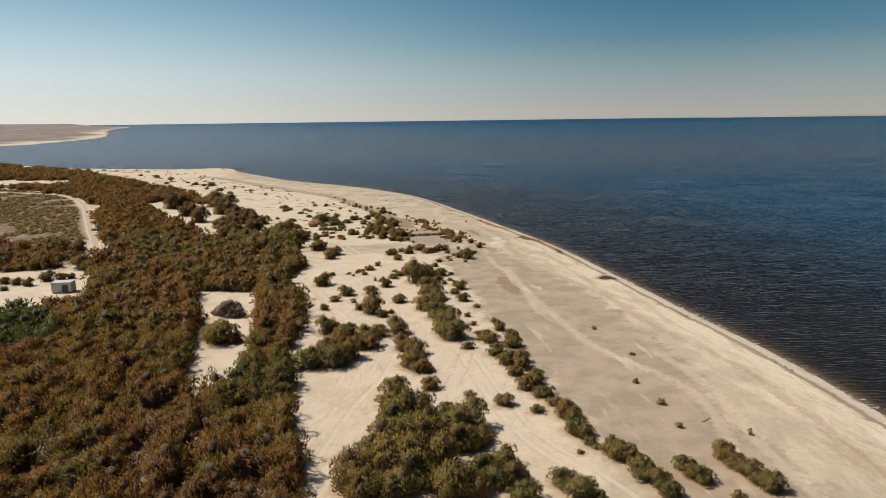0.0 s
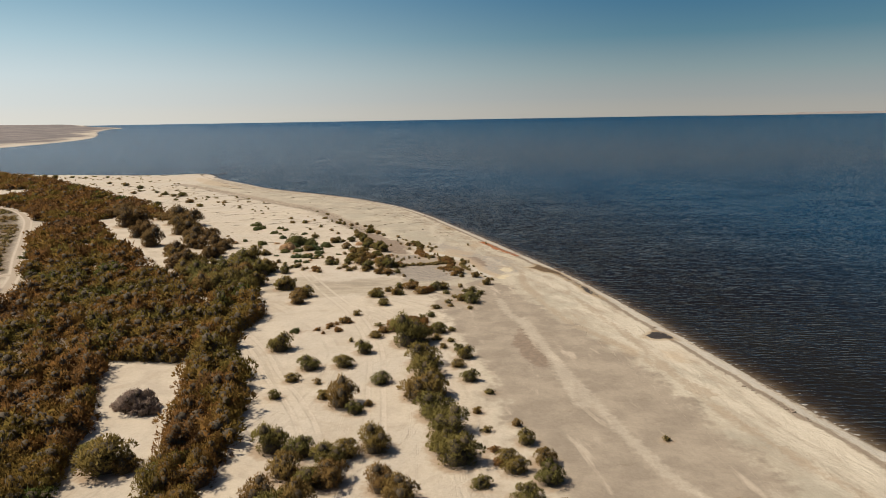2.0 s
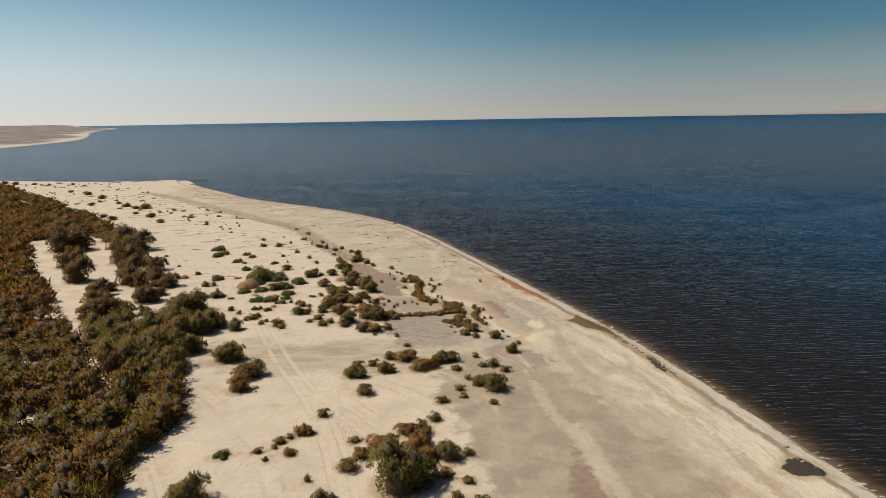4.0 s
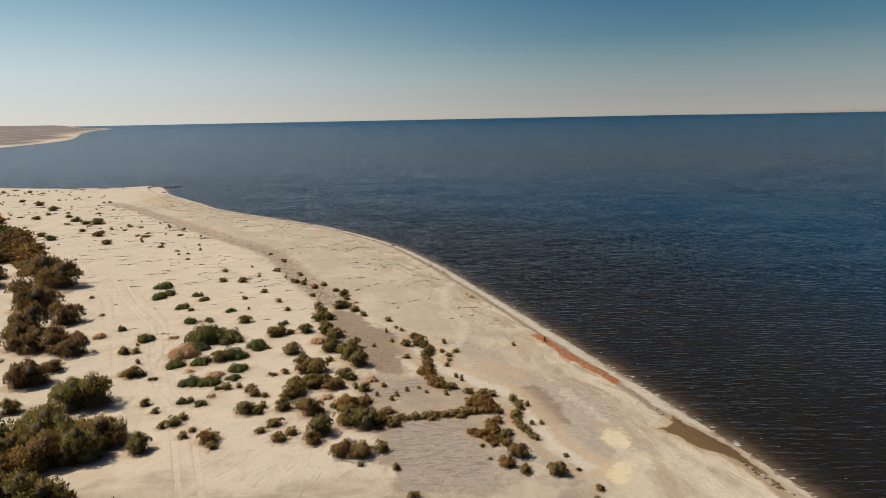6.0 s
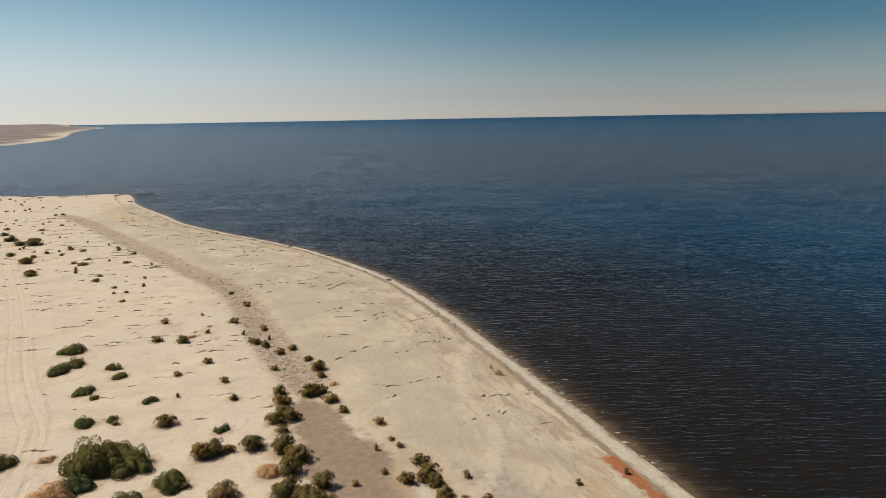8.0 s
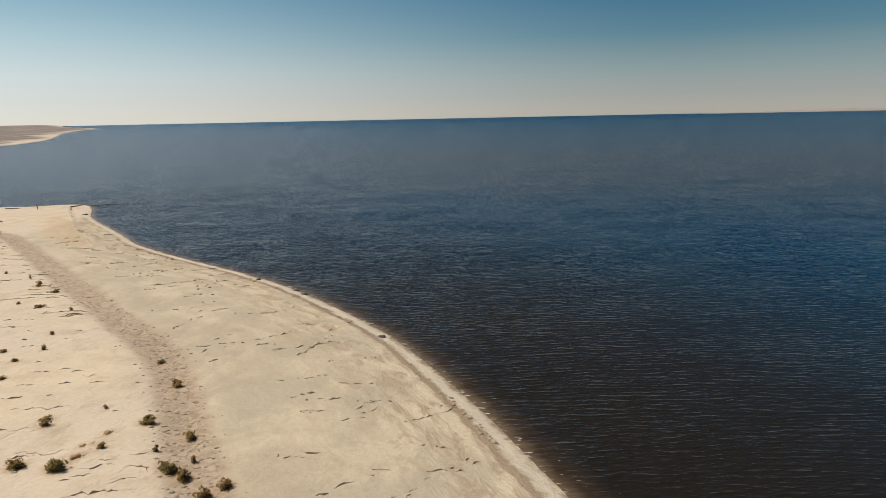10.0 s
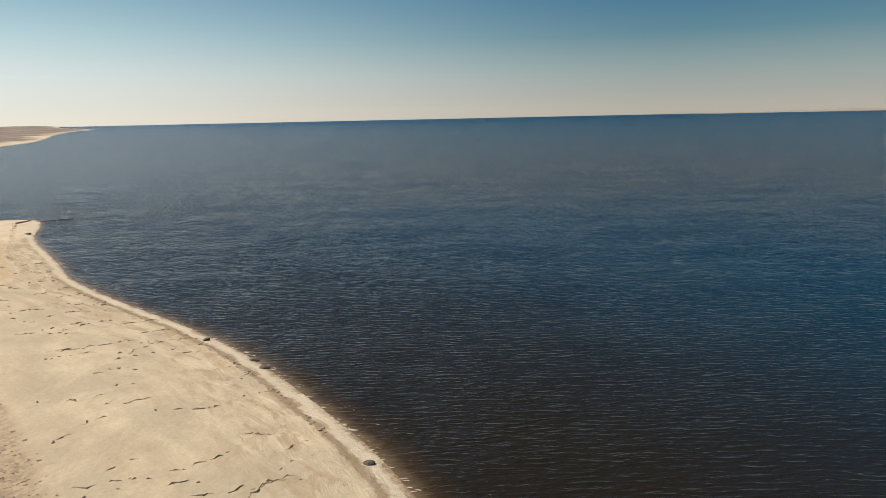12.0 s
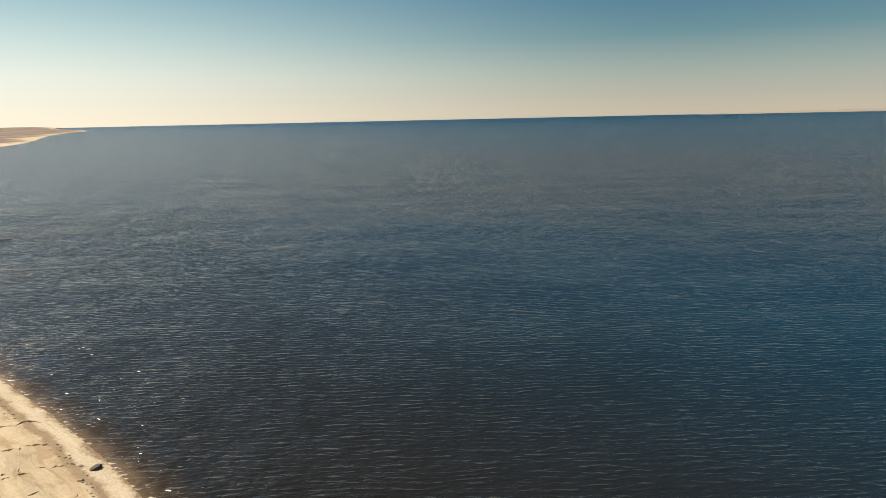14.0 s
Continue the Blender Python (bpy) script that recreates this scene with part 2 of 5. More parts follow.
# shrubs: x, y, radius
OLIVE_1 = [(19.3, 39.7, 0.6), (10.4, 40.1, 0.7), (5.6, 40.3, 1.1), (15.1, 40.4, 0.9), (15.0, 40.6, 0.7), (9.3, 40.7, 1.3), (22.1, 40.8, 0.9), (-4.9, 40.9, 1.5), (-2.7, 41.1, 1.6), (0.9, 41.1, 1.5), (2.4, 41.2, 1.3), (21.7, 41.8, 0.9), (14.8, 41.8, 0.9), (17.9, 42.1, 0.9), (8.5, 42.2, 1.1), (-5.8, 42.3, 1.5), (4.0, 42.3, 1.1), (-1.3, 42.4, 1.7), (14.2, 42.8, 1.0), (17.5, 42.9, 0.8), (5.3, 42.9, 1.0), (21.4, 43.0, 1.0), (3.3, 43.6, 1.2), (14.2, 43.6, 1.0), (17.3, 43.9, 0.9), (21.1, 44.1, 0.9), (-3.3, 44.6, 1.8), (4.6, 44.7, 1.2), (0.2, 44.9, 1.6), (20.8, 45.3, 1.1)]
OLIVE_2 = [(-1.8, 45.3, 1.8), (13.8, 45.5, 1.0), (13.1, 45.7, 1.0), (12.9, 46.5, 0.9), (-5.1, 46.6, 1.2), (1.9, 47.4, 1.5), (-0.6, 47.7, 1.7), (-3.9, 47.8, 1.7), (11.6, 47.9, 0.6), (2.8, 48.0, 1.3), (-2.3, 48.7, 1.9), (3.3, 49.0, 1.1), (11.3, 49.3, 1.0), (10.9, 50.0, 1.0), (1.2, 50.3, 1.5), (-1.0, 50.5, 1.8), (2.5, 51.0, 1.6), (-3.3, 51.4, 1.6), (11.0, 52.6, 1.0), (10.7, 52.6, 1.0), (-2.9, 53.0, 1.6), (-1.5, 53.3, 1.6), (8.4, 53.6, 0.7), (0.8, 54.6, 0.8), (3.3, 54.6, 0.5), (10.2, 54.8, 0.8), (5.8, 55.2, 0.9), (-4.0, 55.4, 1.2), (9.3, 56.8, 0.9), (9.9, 57.1, 0.7)]
OLIVE_3 = [(-3.7, 58.1, 1.4), (8.3, 58.6, 1.0), (-0.5, 59.0, 0.9), (9.0, 59.7, 1.0), (9.5, 61.2, 0.8), (7.7, 62.1, 0.9), (-0.8, 63.1, 0.7), (-1.5, 63.3, 1.1), (8.5, 64.1, 1.1), (-2.5, 65.1, 1.4), (7.2, 65.2, 1.1), (-12.8, 65.7, 1.7), (-10.3, 65.9, 1.7), (8.5, 66.0, 1.1), (6.3, 67.8, 1.2), (-2.1, 68.3, 1.3), (3.4, 70.0, 0.7), (-3.4, 70.0, 1.2), (8.3, 70.5, 1.1), (-7.4, 70.7, 1.4), (-10.5, 72.0, 1.5), (6.1, 72.0, 1.0), (8.4, 73.0, 0.9), (5.7, 73.2, 0.9), (-22.6, 73.6, 1.1), (-24.2, 73.7, 2.0), (2.0, 73.9, 1.9), (-25.5, 75.0, 1.3), (-10.0, 75.2, 1.3), (-4.3, 75.6, 1.4)]
OLIVE_4 = [(0.9, 75.7, 1.3), (-12.5, 76.1, 1.5), (7.5, 76.1, 0.8), (1.4, 78.4, 1.6), (7.1, 79.3, 0.5), (0.3, 81.5, 1.7), (4.0, 81.8, 0.5), (-6.7, 82.7, 0.9), (-5.6, 84.1, 0.5), (-7.9, 84.3, 1.4), (0.1, 85.8, 1.7), (-9.9, 85.8, 0.7), (-1.0, 85.9, 1.8), (-14.5, 86.1, 0.7), (5.4, 86.1, 0.5), (-4.8, 89.2, 1.0), (3.8, 89.3, 0.9), (-13.6, 90.2, 0.8), (-0.4, 90.8, 1.7), (2.8, 93.1, 0.8), (-12.5, 93.7, 1.2), (-0.8, 93.9, 1.8), (-9.1, 94.1, 1.2), (3.7, 95.7, 1.0), (3.1, 98.0, 0.7), (-7.3, 98.1, 1.0), (1.4, 99.0, 0.5), (-16.8, 99.7, 1.4), (-2.5, 100.9, 2.1), (2.3, 101.1, 0.5)]
OLIVE_5 = [(-1.7, 101.5, 2.0), (0.7, 102.0, 0.7), (-6.4, 103.4, 0.8), (1.0, 104.7, 1.1), (2.5, 105.1, 0.5), (-1.0, 109.8, 0.6), (0.1, 111.2, 0.6), (-9.6, 112.5, 0.6), (0.8, 114.8, 0.6), (-6.4, 117.2, 0.9), (5.7, 117.6, 1.3), (4.4, 118.7, 0.8), (-18.4, 118.7, 1.3), (7.2, 122.2, 0.6), (-4.3, 122.6, 0.7), (2.3, 122.8, 0.6), (-5.1, 122.8, 0.9), (5.1, 123.7, 0.5), (6.1, 123.8, 0.7), (-6.2, 124.4, 0.6), (0.8, 125.0, 0.9), (1.9, 125.4, 0.9), (-4.6, 126.3, 0.7), (8.6, 127.9, 0.8), (-10.9, 138.5, 0.8), (4.1, 138.7, 0.5)]
OLIVE_6 = [(-13.7, 139.1, 0.7), (-10.6, 140.1, 1.2), (-12.8, 140.1, 0.6), (-6.8, 141.2, 1.2), (-4.8, 141.2, 0.6), (-6.0, 141.8, 0.8), (-14.6, 141.8, 0.7), (-8.3, 141.9, 1.3), (-23.1, 142.5, 0.7), (4.1, 143.1, 0.5), (-11.9, 143.9, 1.1), (-11.3, 144.1, 0.6), (6.1, 144.3, 0.5), (-16.5, 144.4, 0.5), (-17.6, 144.7, 1.0), (-14.5, 145.0, 0.8), (-12.8, 145.2, 0.9), (-7.2, 146.1, 0.5), (-27.1, 146.5, 0.5), (-14.6, 147.4, 0.7), (-14.4, 147.6, 0.8), (-17.8, 148.3, 0.6), (-14.1, 148.6, 1.1), (-7.8, 148.8, 0.6)]
OLIVE_7 = [(-10.1, 149.8, 0.6), (-20.8, 150.1, 0.5), (-12.8, 150.1, 1.1), (-14.3, 150.2, 0.8), (-11.8, 150.6, 0.9), (-13.3, 150.7, 0.9), (-9.4, 151.8, 0.6), (-10.0, 152.5, 0.9), (-31.2, 153.7, 0.9), (-14.2, 153.9, 0.9), (-1.8, 153.9, 0.6), (-12.9, 154.0, 1.2), (-30.4, 154.1, 0.5), (-9.0, 155.4, 1.1), (-13.8, 155.6, 0.9), (-1.9, 156.6, 0.6), (-15.0, 156.9, 0.8), (-10.2, 157.5, 1.3), (-23.8, 158.0, 1.1), (-2.0, 158.3, 0.7), (-9.2, 158.5, 0.7), (-1.6, 159.4, 0.7), (-11.2, 159.5, 0.8), (-16.5, 159.8, 1.0), (-12.4, 160.1, 1.1), (-34.9, 160.5, 0.7)]
OLIVE_8 = [(-10.0, 160.9, 0.8), (-2.2, 161.0, 0.7), (-4.3, 161.5, 0.6), (-3.0, 161.8, 0.6), (-2.8, 162.6, 0.7), (-12.7, 163.0, 0.9), (-3.4, 164.3, 0.7), (-12.4, 164.9, 1.1), (-19.7, 165.7, 0.9), (-13.8, 166.0, 1.0), (-19.2, 166.1, 1.0), (-18.0, 166.4, 0.5), (-16.3, 166.8, 0.9), (-14.5, 169.5, 0.6), (-15.4, 171.2, 0.8), (-24.6, 171.3, 0.9), (-14.2, 171.8, 0.8), (-15.0, 172.8, 0.8), (-10.0, 173.1, 0.5), (-15.7, 175.1, 0.8), (-11.3, 175.3, 0.7), (-20.3, 176.4, 0.5), (-13.5, 176.7, 0.9), (-16.4, 177.3, 0.7), (-12.7, 177.5, 0.7)]
OLIVE_9 = [(-13.1, 181.6, 0.5), (-13.8, 183.6, 0.8), (-18.2, 183.9, 0.5), (-25.6, 185.9, 0.5), (-15.2, 186.4, 0.5), (-18.7, 189.1, 0.6), (-17.5, 190.1, 0.5), (-20.9, 191.5, 0.6), (-22.1, 192.5, 0.6), (-30.6, 193.1, 0.7), (-22.8, 193.1, 0.5), (-33.8, 193.7, 0.7), (-27.2, 201.4, 0.5), (-65.7, 202.9, 1.7), (-71.4, 208.1, 1.7), (-45.3, 211.5, 0.5), (-31.3, 215.5, 0.6), (-47.0, 216.7, 0.5), (-78.8, 221.4, 1.6), (-55.2, 224.9, 0.7), (-68.3, 229.8, 1.1), (-68.7, 230.6, 1.1), (-83.4, 236.8, 1.4), (-88.5, 238.2, 0.5), (-65.6, 238.7, 0.7)]
OLIVE_10 = [(-74.6, 240.1, 1.4), (-75.7, 240.9, 1.1), (-88.3, 242.0, 1.4), (-76.5, 245.5, 0.7), (-81.6, 247.1, 0.7), (-82.0, 247.8, 0.9), (-63.0, 251.0, 0.5), (-72.9, 252.6, 0.7), (-74.0, 254.2, 0.7), (-83.8, 259.1, 1.9), (-86.7, 259.3, 1.3), (-91.8, 264.6, 1.6), (-104.7, 269.7, 1.4), (-97.1, 271.5, 1.0), (-105.9, 277.8, 1.0), (-101.9, 280.5, 0.8), (-109.7, 287.5, 1.5), (-120.8, 300.9, 1.6), (-132.1, 311.0, 1.2), (-173.5, 337.7, 1.9), (-147.3, 342.4, 1.1), (-158.1, 344.6, 1.1), (-165.0, 346.1, 1.4), (-174.1, 348.1, 1.7), (-182.4, 355.1, 1.4)]
GREEN_1 = [(-16.3, 105.7, 0.7), (-10.2, 145.3, 0.5), (-22.2, 146.6, 0.7), (-23.8, 147.0, 0.7), (-21.9, 148.3, 0.3), (-21.6, 150.1, 0.5), (-23.0, 151.5, 1.1), (-24.8, 151.6, 1.1), (-35.6, 151.7, 0.9), (-20.9, 152.7, 0.8), (-28.8, 152.8, 0.5), (-17.2, 153.5, 0.5), (-21.1, 155.1, 1.1), (-27.9, 156.5, 1.1), (-25.6, 157.2, 1.2), (-22.6, 159.1, 1.5), (-20.8, 161.9, 1.2), (-27.3, 161.9, 1.3), (-27.1, 164.3, 2.2), (-24.6, 164.4, 1.8), (-34.5, 165.2, 1.1), (-26.8, 166.5, 1.4), (-39.0, 169.6, 0.7), (-19.5, 169.9, 0.7), (-31.5, 171.8, 0.9), (-29.6, 172.5, 0.6), (-27.8, 176.2, 0.7), (-33.3, 177.3, 0.5), (-35.0, 178.8, 1.0), (-33.3, 182.6, 0.9)]
GREEN_2 = [(-40.1, 184.3, 1.1), (-35.0, 185.0, 0.8), (-39.6, 186.2, 1.2), (-41.8, 190.5, 1.4), (-69.7, 211.9, 1.4)]
RUST_1 = [(10.6, 46.5, 0.3), (5.0, 73.0, 0.5), (4.8, 75.0, 0.5), (-0.4, 104.8, 1.1), (-12.8, 104.8, 0.3), (-5.5, 105.2, 0.8), (-11.1, 105.7, 0.5), (-13.7, 106.1, 0.4), (-3.9, 106.2, 1.4), (-1.3, 106.6, 1.1), (-12.5, 106.7, 0.3), (-12.3, 107.6, 0.5), (-11.6, 108.4, 0.4), (-0.8, 108.7, 0.6), (-2.3, 108.9, 0.9), (-10.2, 109.1, 0.5), (-10.8, 109.2, 0.7), (-1.3, 123.3, 1.1), (-0.3, 123.9, 1.1), (-2.8, 125.9, 1.1), (3.6, 138.0, 0.5), (2.9, 138.0, 0.5), (2.2, 138.9, 0.6), (3.4, 139.2, 0.6), (2.6, 139.2, 0.5), (-19.3, 139.2, 0.9), (1.9, 139.5, 0.4), (1.5, 139.5, 0.4), (3.5, 139.9, 0.6), (3.2, 140.7, 0.6)]
RUST_2 = [(-21.1, 141.1, 0.4), (3.9, 141.4, 0.5), (-5.9, 143.2, 0.5), (3.5, 143.7, 0.8), (3.1, 144.2, 0.9), (1.9, 144.8, 0.6), (-8.9, 145.0, 1.1), (2.8, 145.2, 1.0), (-7.8, 145.2, 0.9), (-0.8, 149.1, 0.8), (-1.3, 149.9, 0.9), (-10.9, 149.9, 1.1), (-1.6, 151.3, 0.7), (-2.4, 152.5, 0.6), (-1.6, 152.5, 0.7), (-1.9, 155.3, 0.7)]
DRY_1 = [(-22.7, 246.6, 0.55), (-11.0, 147.3, 0.6), (-21.7, 148.3, 0.5), (-7.3, 151.2, 0.7), (-22.9, 153.6, 0.9), (-32.3, 154.1, 0.7), (-25.9, 154.8, 0.5), (-28.3, 159.7, 1.7), (-14.1, 163.0, 1.0), (-31.5, 165.8, 0.7), (-40.4, 166.6, 0.9), (-11.6, 179.4, 0.5), (-31.0, 193.7, 0.5), (-30.1, 194.9, 0.5), (-30.4, 196.7, 0.3), (-29.8, 197.2, 0.2), (-29.4, 198.9, 0.4)]
SCRUB_1 = [(12.0, 47.2, 0.5), (24.3, 48.9, 0.2), (19.3, 50.3, 0.3), (19.3, 54.8, 0.4), (2.9, 57.3, 0.5), (18.5, 59.7, 0.3), (20.4, 67.3, 0.3), (18.5, 76.1, 0.3), (4.5, 78.2, 0.4), (-11.0, 89.3, 0.4), (-9.1, 101.8, 0.3), (-6.4, 107.7, 0.5), (5.3, 114.2, 0.4), (2.7, 115.8, 0.5), (2.4, 117.6, 0.5), (3.4, 120.1, 0.3), (4.5, 126.5, 0.4), (-2.8, 130.2, 0.4), (9.7, 130.6, 0.3), (-18.6, 138.0, 0.4), (6.6, 138.4, 0.3), (6.4, 138.7, 0.4), (4.4, 139.0, 0.4), (6.2, 139.2, 0.3), (6.1, 139.5, 0.4), (-21.5, 139.9, 0.4), (5.9, 140.0, 0.3), (5.8, 140.2, 0.4), (-15.5, 140.7, 0.4), (5.6, 140.8, 0.4)]
SCRUB_2 = [(7.5, 141.1, 0.2), (6.7, 141.2, 0.2), (5.5, 141.3, 0.4), (-23.9, 141.9, 0.4), (5.4, 142.1, 0.4), (5.6, 142.7, 0.5), (5.9, 143.3, 0.3), (-22.7, 143.5, 0.4), (6.8, 144.7, 0.2), (-25.6, 144.9, 0.4), (6.1, 145.2, 0.4), (-16.4, 145.6, 0.3), (5.8, 145.9, 0.4), (-5.1, 146.4, 0.2), (5.7, 146.6, 0.3), (3.9, 146.9, 0.4), (-7.4, 147.0, 0.2), (-0.2, 147.1, 0.2), (-4.7, 147.3, 0.2), (-31.2, 147.4, 0.4), (1.9, 147.4, 0.5), (-6.5, 147.5, 0.2), (3.3, 147.5, 0.4), (-2.0, 147.7, 0.2), (-16.8, 148.0, 0.4), (-3.8, 148.3, 0.2), (-0.1, 148.6, 0.5), (0.3, 148.6, 0.5), (-2.7, 148.8, 0.2), (-18.8, 149.3, 0.3)]
SCRUB_3 = [(-8.6, 149.4, 0.3), (-6.0, 149.6, 0.3), (-18.6, 150.3, 0.4), (-19.8, 150.4, 0.3), (1.4, 150.8, 0.2), (0.9, 151.7, 0.2), (-9.0, 151.9, 0.3), (-16.0, 153.8, 0.3), (-16.2, 153.9, 0.3), (0.1, 154.9, 0.3), (0.4, 156.2, 0.3), (-12.2, 156.9, 0.4), (-32.1, 157.3, 0.2), (0.4, 157.4, 0.4), (-4.1, 157.4, 0.4), (1.2, 158.7, 0.4), (-0.3, 158.8, 0.3), (7.6, 160.3, 0.2), (-33.7, 160.7, 0.5), (-7.8, 161.0, 0.3), (-19.7, 161.5, 0.5), (11.3, 161.6, 0.2), (-0.0, 161.7, 0.3), (-5.9, 162.5, 0.3), (-34.6, 163.3, 0.2), (-6.7, 166.1, 0.2), (-4.9, 166.5, 0.3), (-5.6, 167.7, 0.3), (-6.7, 170.7, 0.5), (-28.9, 171.7, 0.3)]
SCRUB_4 = [(-44.6, 176.3, 0.3), (-25.6, 177.1, 0.2), (-22.3, 180.5, 0.4), (-27.5, 182.5, 0.4), (-50.3, 185.6, 0.4), (-21.0, 194.1, 0.2), (-24.4, 195.7, 0.2), (-28.8, 196.3, 0.3), (-22.4, 197.8, 0.4), (-22.6, 198.2, 0.4), (-26.6, 200.5, 0.4), (-27.1, 200.5, 0.4), (-35.4, 200.7, 0.4), (-35.9, 201.8, 0.5), (-31.8, 203.9, 0.2), (-27.3, 209.0, 0.4), (-27.8, 209.9, 0.4), (-66.7, 213.7, 0.3), (-48.6, 216.3, 0.3), (-50.2, 220.0, 0.4), (-45.9, 220.3, 0.3), (-62.4, 233.0, 0.3), (-75.8, 248.9, 0.4), (-63.7, 252.6, 0.4), (-67.5, 256.9, 0.2), (-92.2, 259.8, 0.4)]
LOW_1 = [(-4.5, 141.7, 0.4), (-6.3, 142.0, 0.5), (-1.6, 142.2, 0.4), (-5.3, 142.2, 0.6), (-4.5, 142.2, 0.4), (-4.1, 142.4, 0.6), (-3.7, 142.4, 0.4), (-3.1, 142.5, 0.5), (0.9, 142.5, 0.4), (-2.8, 142.6, 0.5), (-2.2, 142.6, 0.5), (-2.0, 142.7, 0.4), (-1.4, 142.8, 0.6), (-1.2, 142.9, 0.5), (-0.6, 142.9, 0.6), (-0.3, 142.9, 0.4), (0.3, 143.0, 0.6), (0.5, 143.1, 0.5), (1.1, 143.1, 0.6), (1.4, 143.2, 0.5), (2.0, 143.3, 0.6), (2.2, 143.4, 0.5), (2.8, 143.4, 0.6)]
OLIVE_11 = [(-8.3, 136.4, 1.05), (-5.4, 137.0, 0.67), (4.9, 135.5, 0.81), (5.0, 133.1, 0.53), (7.3, 132.9, 0.77), (8.4, 135.7, 0.28), (8.9, 133.5, 0.23), (4.5, 139.2, 0.42), (4.3, 137.2, 0.53), (-6.8, 134.7, 0.3), (-4.2, 134.1, 0.36), (2.3, 137.2, 0.27), (4.5, 135.6, 0.3), (2.7, 135.1, 0.21)]
OLIVE_12 = [(-61.8, 101.6, 1.0), (-60.4, 104.4, 1.2), (-58.7, 105.3, 1.0), (-66.3, 103.2, 0.9), (-59.4, 113.4, 1.8), (-57.6, 112.2, 1.4), (-63.8, 99.0, 0.7), (-64.0, 102.6, 0.9), (-57.8, 106.4, 0.8), (-7.6, 73.4, 1.3), (-8.8, 70.4, 1.2), (-9.2, 67.6, 1.5), (-11.6, 68.4, 1.3), (-6.4, 74.6, 1.1)]
EDGE_1 = [(-73.7, 193.2, 3.37), (-71.9, 194.7, 3.37), (-64.7, 177.5, 2.32), (-63.3, 178.2, 2.32), (-57.1, 166.0, 2.27), (-77.2, 203.1, 2.66), (-73.4, 200.1, 2.57), (-85.4, 211.9, 3.58), (-86.0, 217.8, 3.7), (-80.1, 213.8, 3.35), (-56.2, 179.9, 2.5), (-54.0, 179.6, 2.47), (-62.9, 196.4, 3.3), (-58.5, 192.9, 3.17), (-47.5, 173.2, 2.02), (-48.0, 163.4, 1.8), (-46.0, 162.4, 1.77), (-42.7, 162.0, 1.74), (-40.7, 160.7, 1.7), (-41.2, 151.9, 1.57), (-40.0, 152.3, 1.56), (-40.1, 155.7, 1.08), (-69.2, 204.6, 3.07), (-63.0, 201.4, 2.96), (-49.9, 169.3, 2.15), (-41.9, 164.1, 1.16), (-49.3, 156.3, 1.93), (-49.0, 159.3, 1.08), (-44.8, 144.4, 1.93), (-43.2, 144.8, 1.92)]
EDGE_2 = [(-41.3, 144.5, 1.89), (-40.2, 144.5, 1.37), (-45.6, 147.9, 1.83), (-39.4, 139.8, 1.47), (-38.7, 140.7, 1.48), (-37.3, 140.5, 0.64), (-38.4, 145.8, 0.96), (-34.4, 137.0, 1.83), (-32.3, 136.3, 1.79), (-30.3, 135.7, 1.75), (-32.6, 139.7, 1.79), (-30.7, 138.9, 1.75), (-33.5, 146.7, 1.95), (-32.0, 147.0, 1.93), (-28.5, 139.1, 1.74), (-27.2, 139.4, 1.73), (-28.8, 136.6, 1.51), (-27.7, 137.1, 1.51), (-27.3, 140.4, 1.1), (-35.0, 148.6, 1.38), (-34.4, 141.6, 1.46), (-33.5, 142.3, 1.46), (-39.3, 134.8, 2.01), (-36.5, 133.2, 1.93), (-34.7, 133.1, 1.91), (-35.5, 133.7, 1.74), (-34.6, 135.0, 1.75), (-32.4, 133.9, 1.7), (-34.3, 128.4, 2.1), (-32.0, 127.6, 2.04)]
EDGE_3 = [(-30.2, 127.9, 2.02), (-31.6, 130.0, 1.63), (-30.1, 129.9, 1.6), (-28.7, 130.1, 1.59), (-27.8, 129.6, 1.54), (-26.7, 130.0, 1.54), (-32.8, 124.6, 1.97), (-31.3, 124.9, 1.96), (-29.4, 124.7, 1.92), (-30.6, 126.2, 1.64), (-28.8, 125.6, 1.6), (-26.9, 124.8, 1.56), (-26.7, 123.2, 1.04), (-25.9, 123.2, 1.02), (-28.3, 127.1, 1.1), (-27.2, 126.8, 1.09), (-37.4, 130.8, 1.52), (-35.6, 130.1, 1.48), (-34.7, 130.8, 1.48), (-33.3, 130.9, 1.47), (-31.7, 130.4, 1.45), (-30.2, 130.0, 1.43), (-22.4, 127.1, 1.36), (-21.3, 127.2, 1.36), (-18.8, 122.0, 1.24), (-17.9, 122.6, 1.24), (-7.8, 124.0, 0.67), (-8.1, 121.5, 0.84), (-7.3, 121.3, 0.83), (-24.0, 137.8, 0.99)]
RUST_3 = [(-6.9, 136.2, 1.09), (3.8, 134.2, 0.71), (3.2, 137.3, 0.4), (-5.2, 143.7, 0.56), (-4.2, 142.8, 0.4), (-5.8, 140.7, 0.38)]
SCRUB_PLACES = SCRUB_1 + SCRUB_2 + SCRUB_3 + SCRUB_4
LOW_PLACES = LOW_1
ALL_SHRUBS = OLIVE_1 + OLIVE_2 + OLIVE_3 + OLIVE_4 + OLIVE_5 + OLIVE_6 + OLIVE_7 + OLIVE_8 + OLIVE_9 + OLIVE_10 + GREEN_1 + GREEN_2 + RUST_1 + RUST_2 + DRY_1 + EDGE_1 + EDGE_2 + EDGE_3 + SCRUB_1 + SCRUB_2 + SCRUB_3 + SCRUB_4 + LOW_1


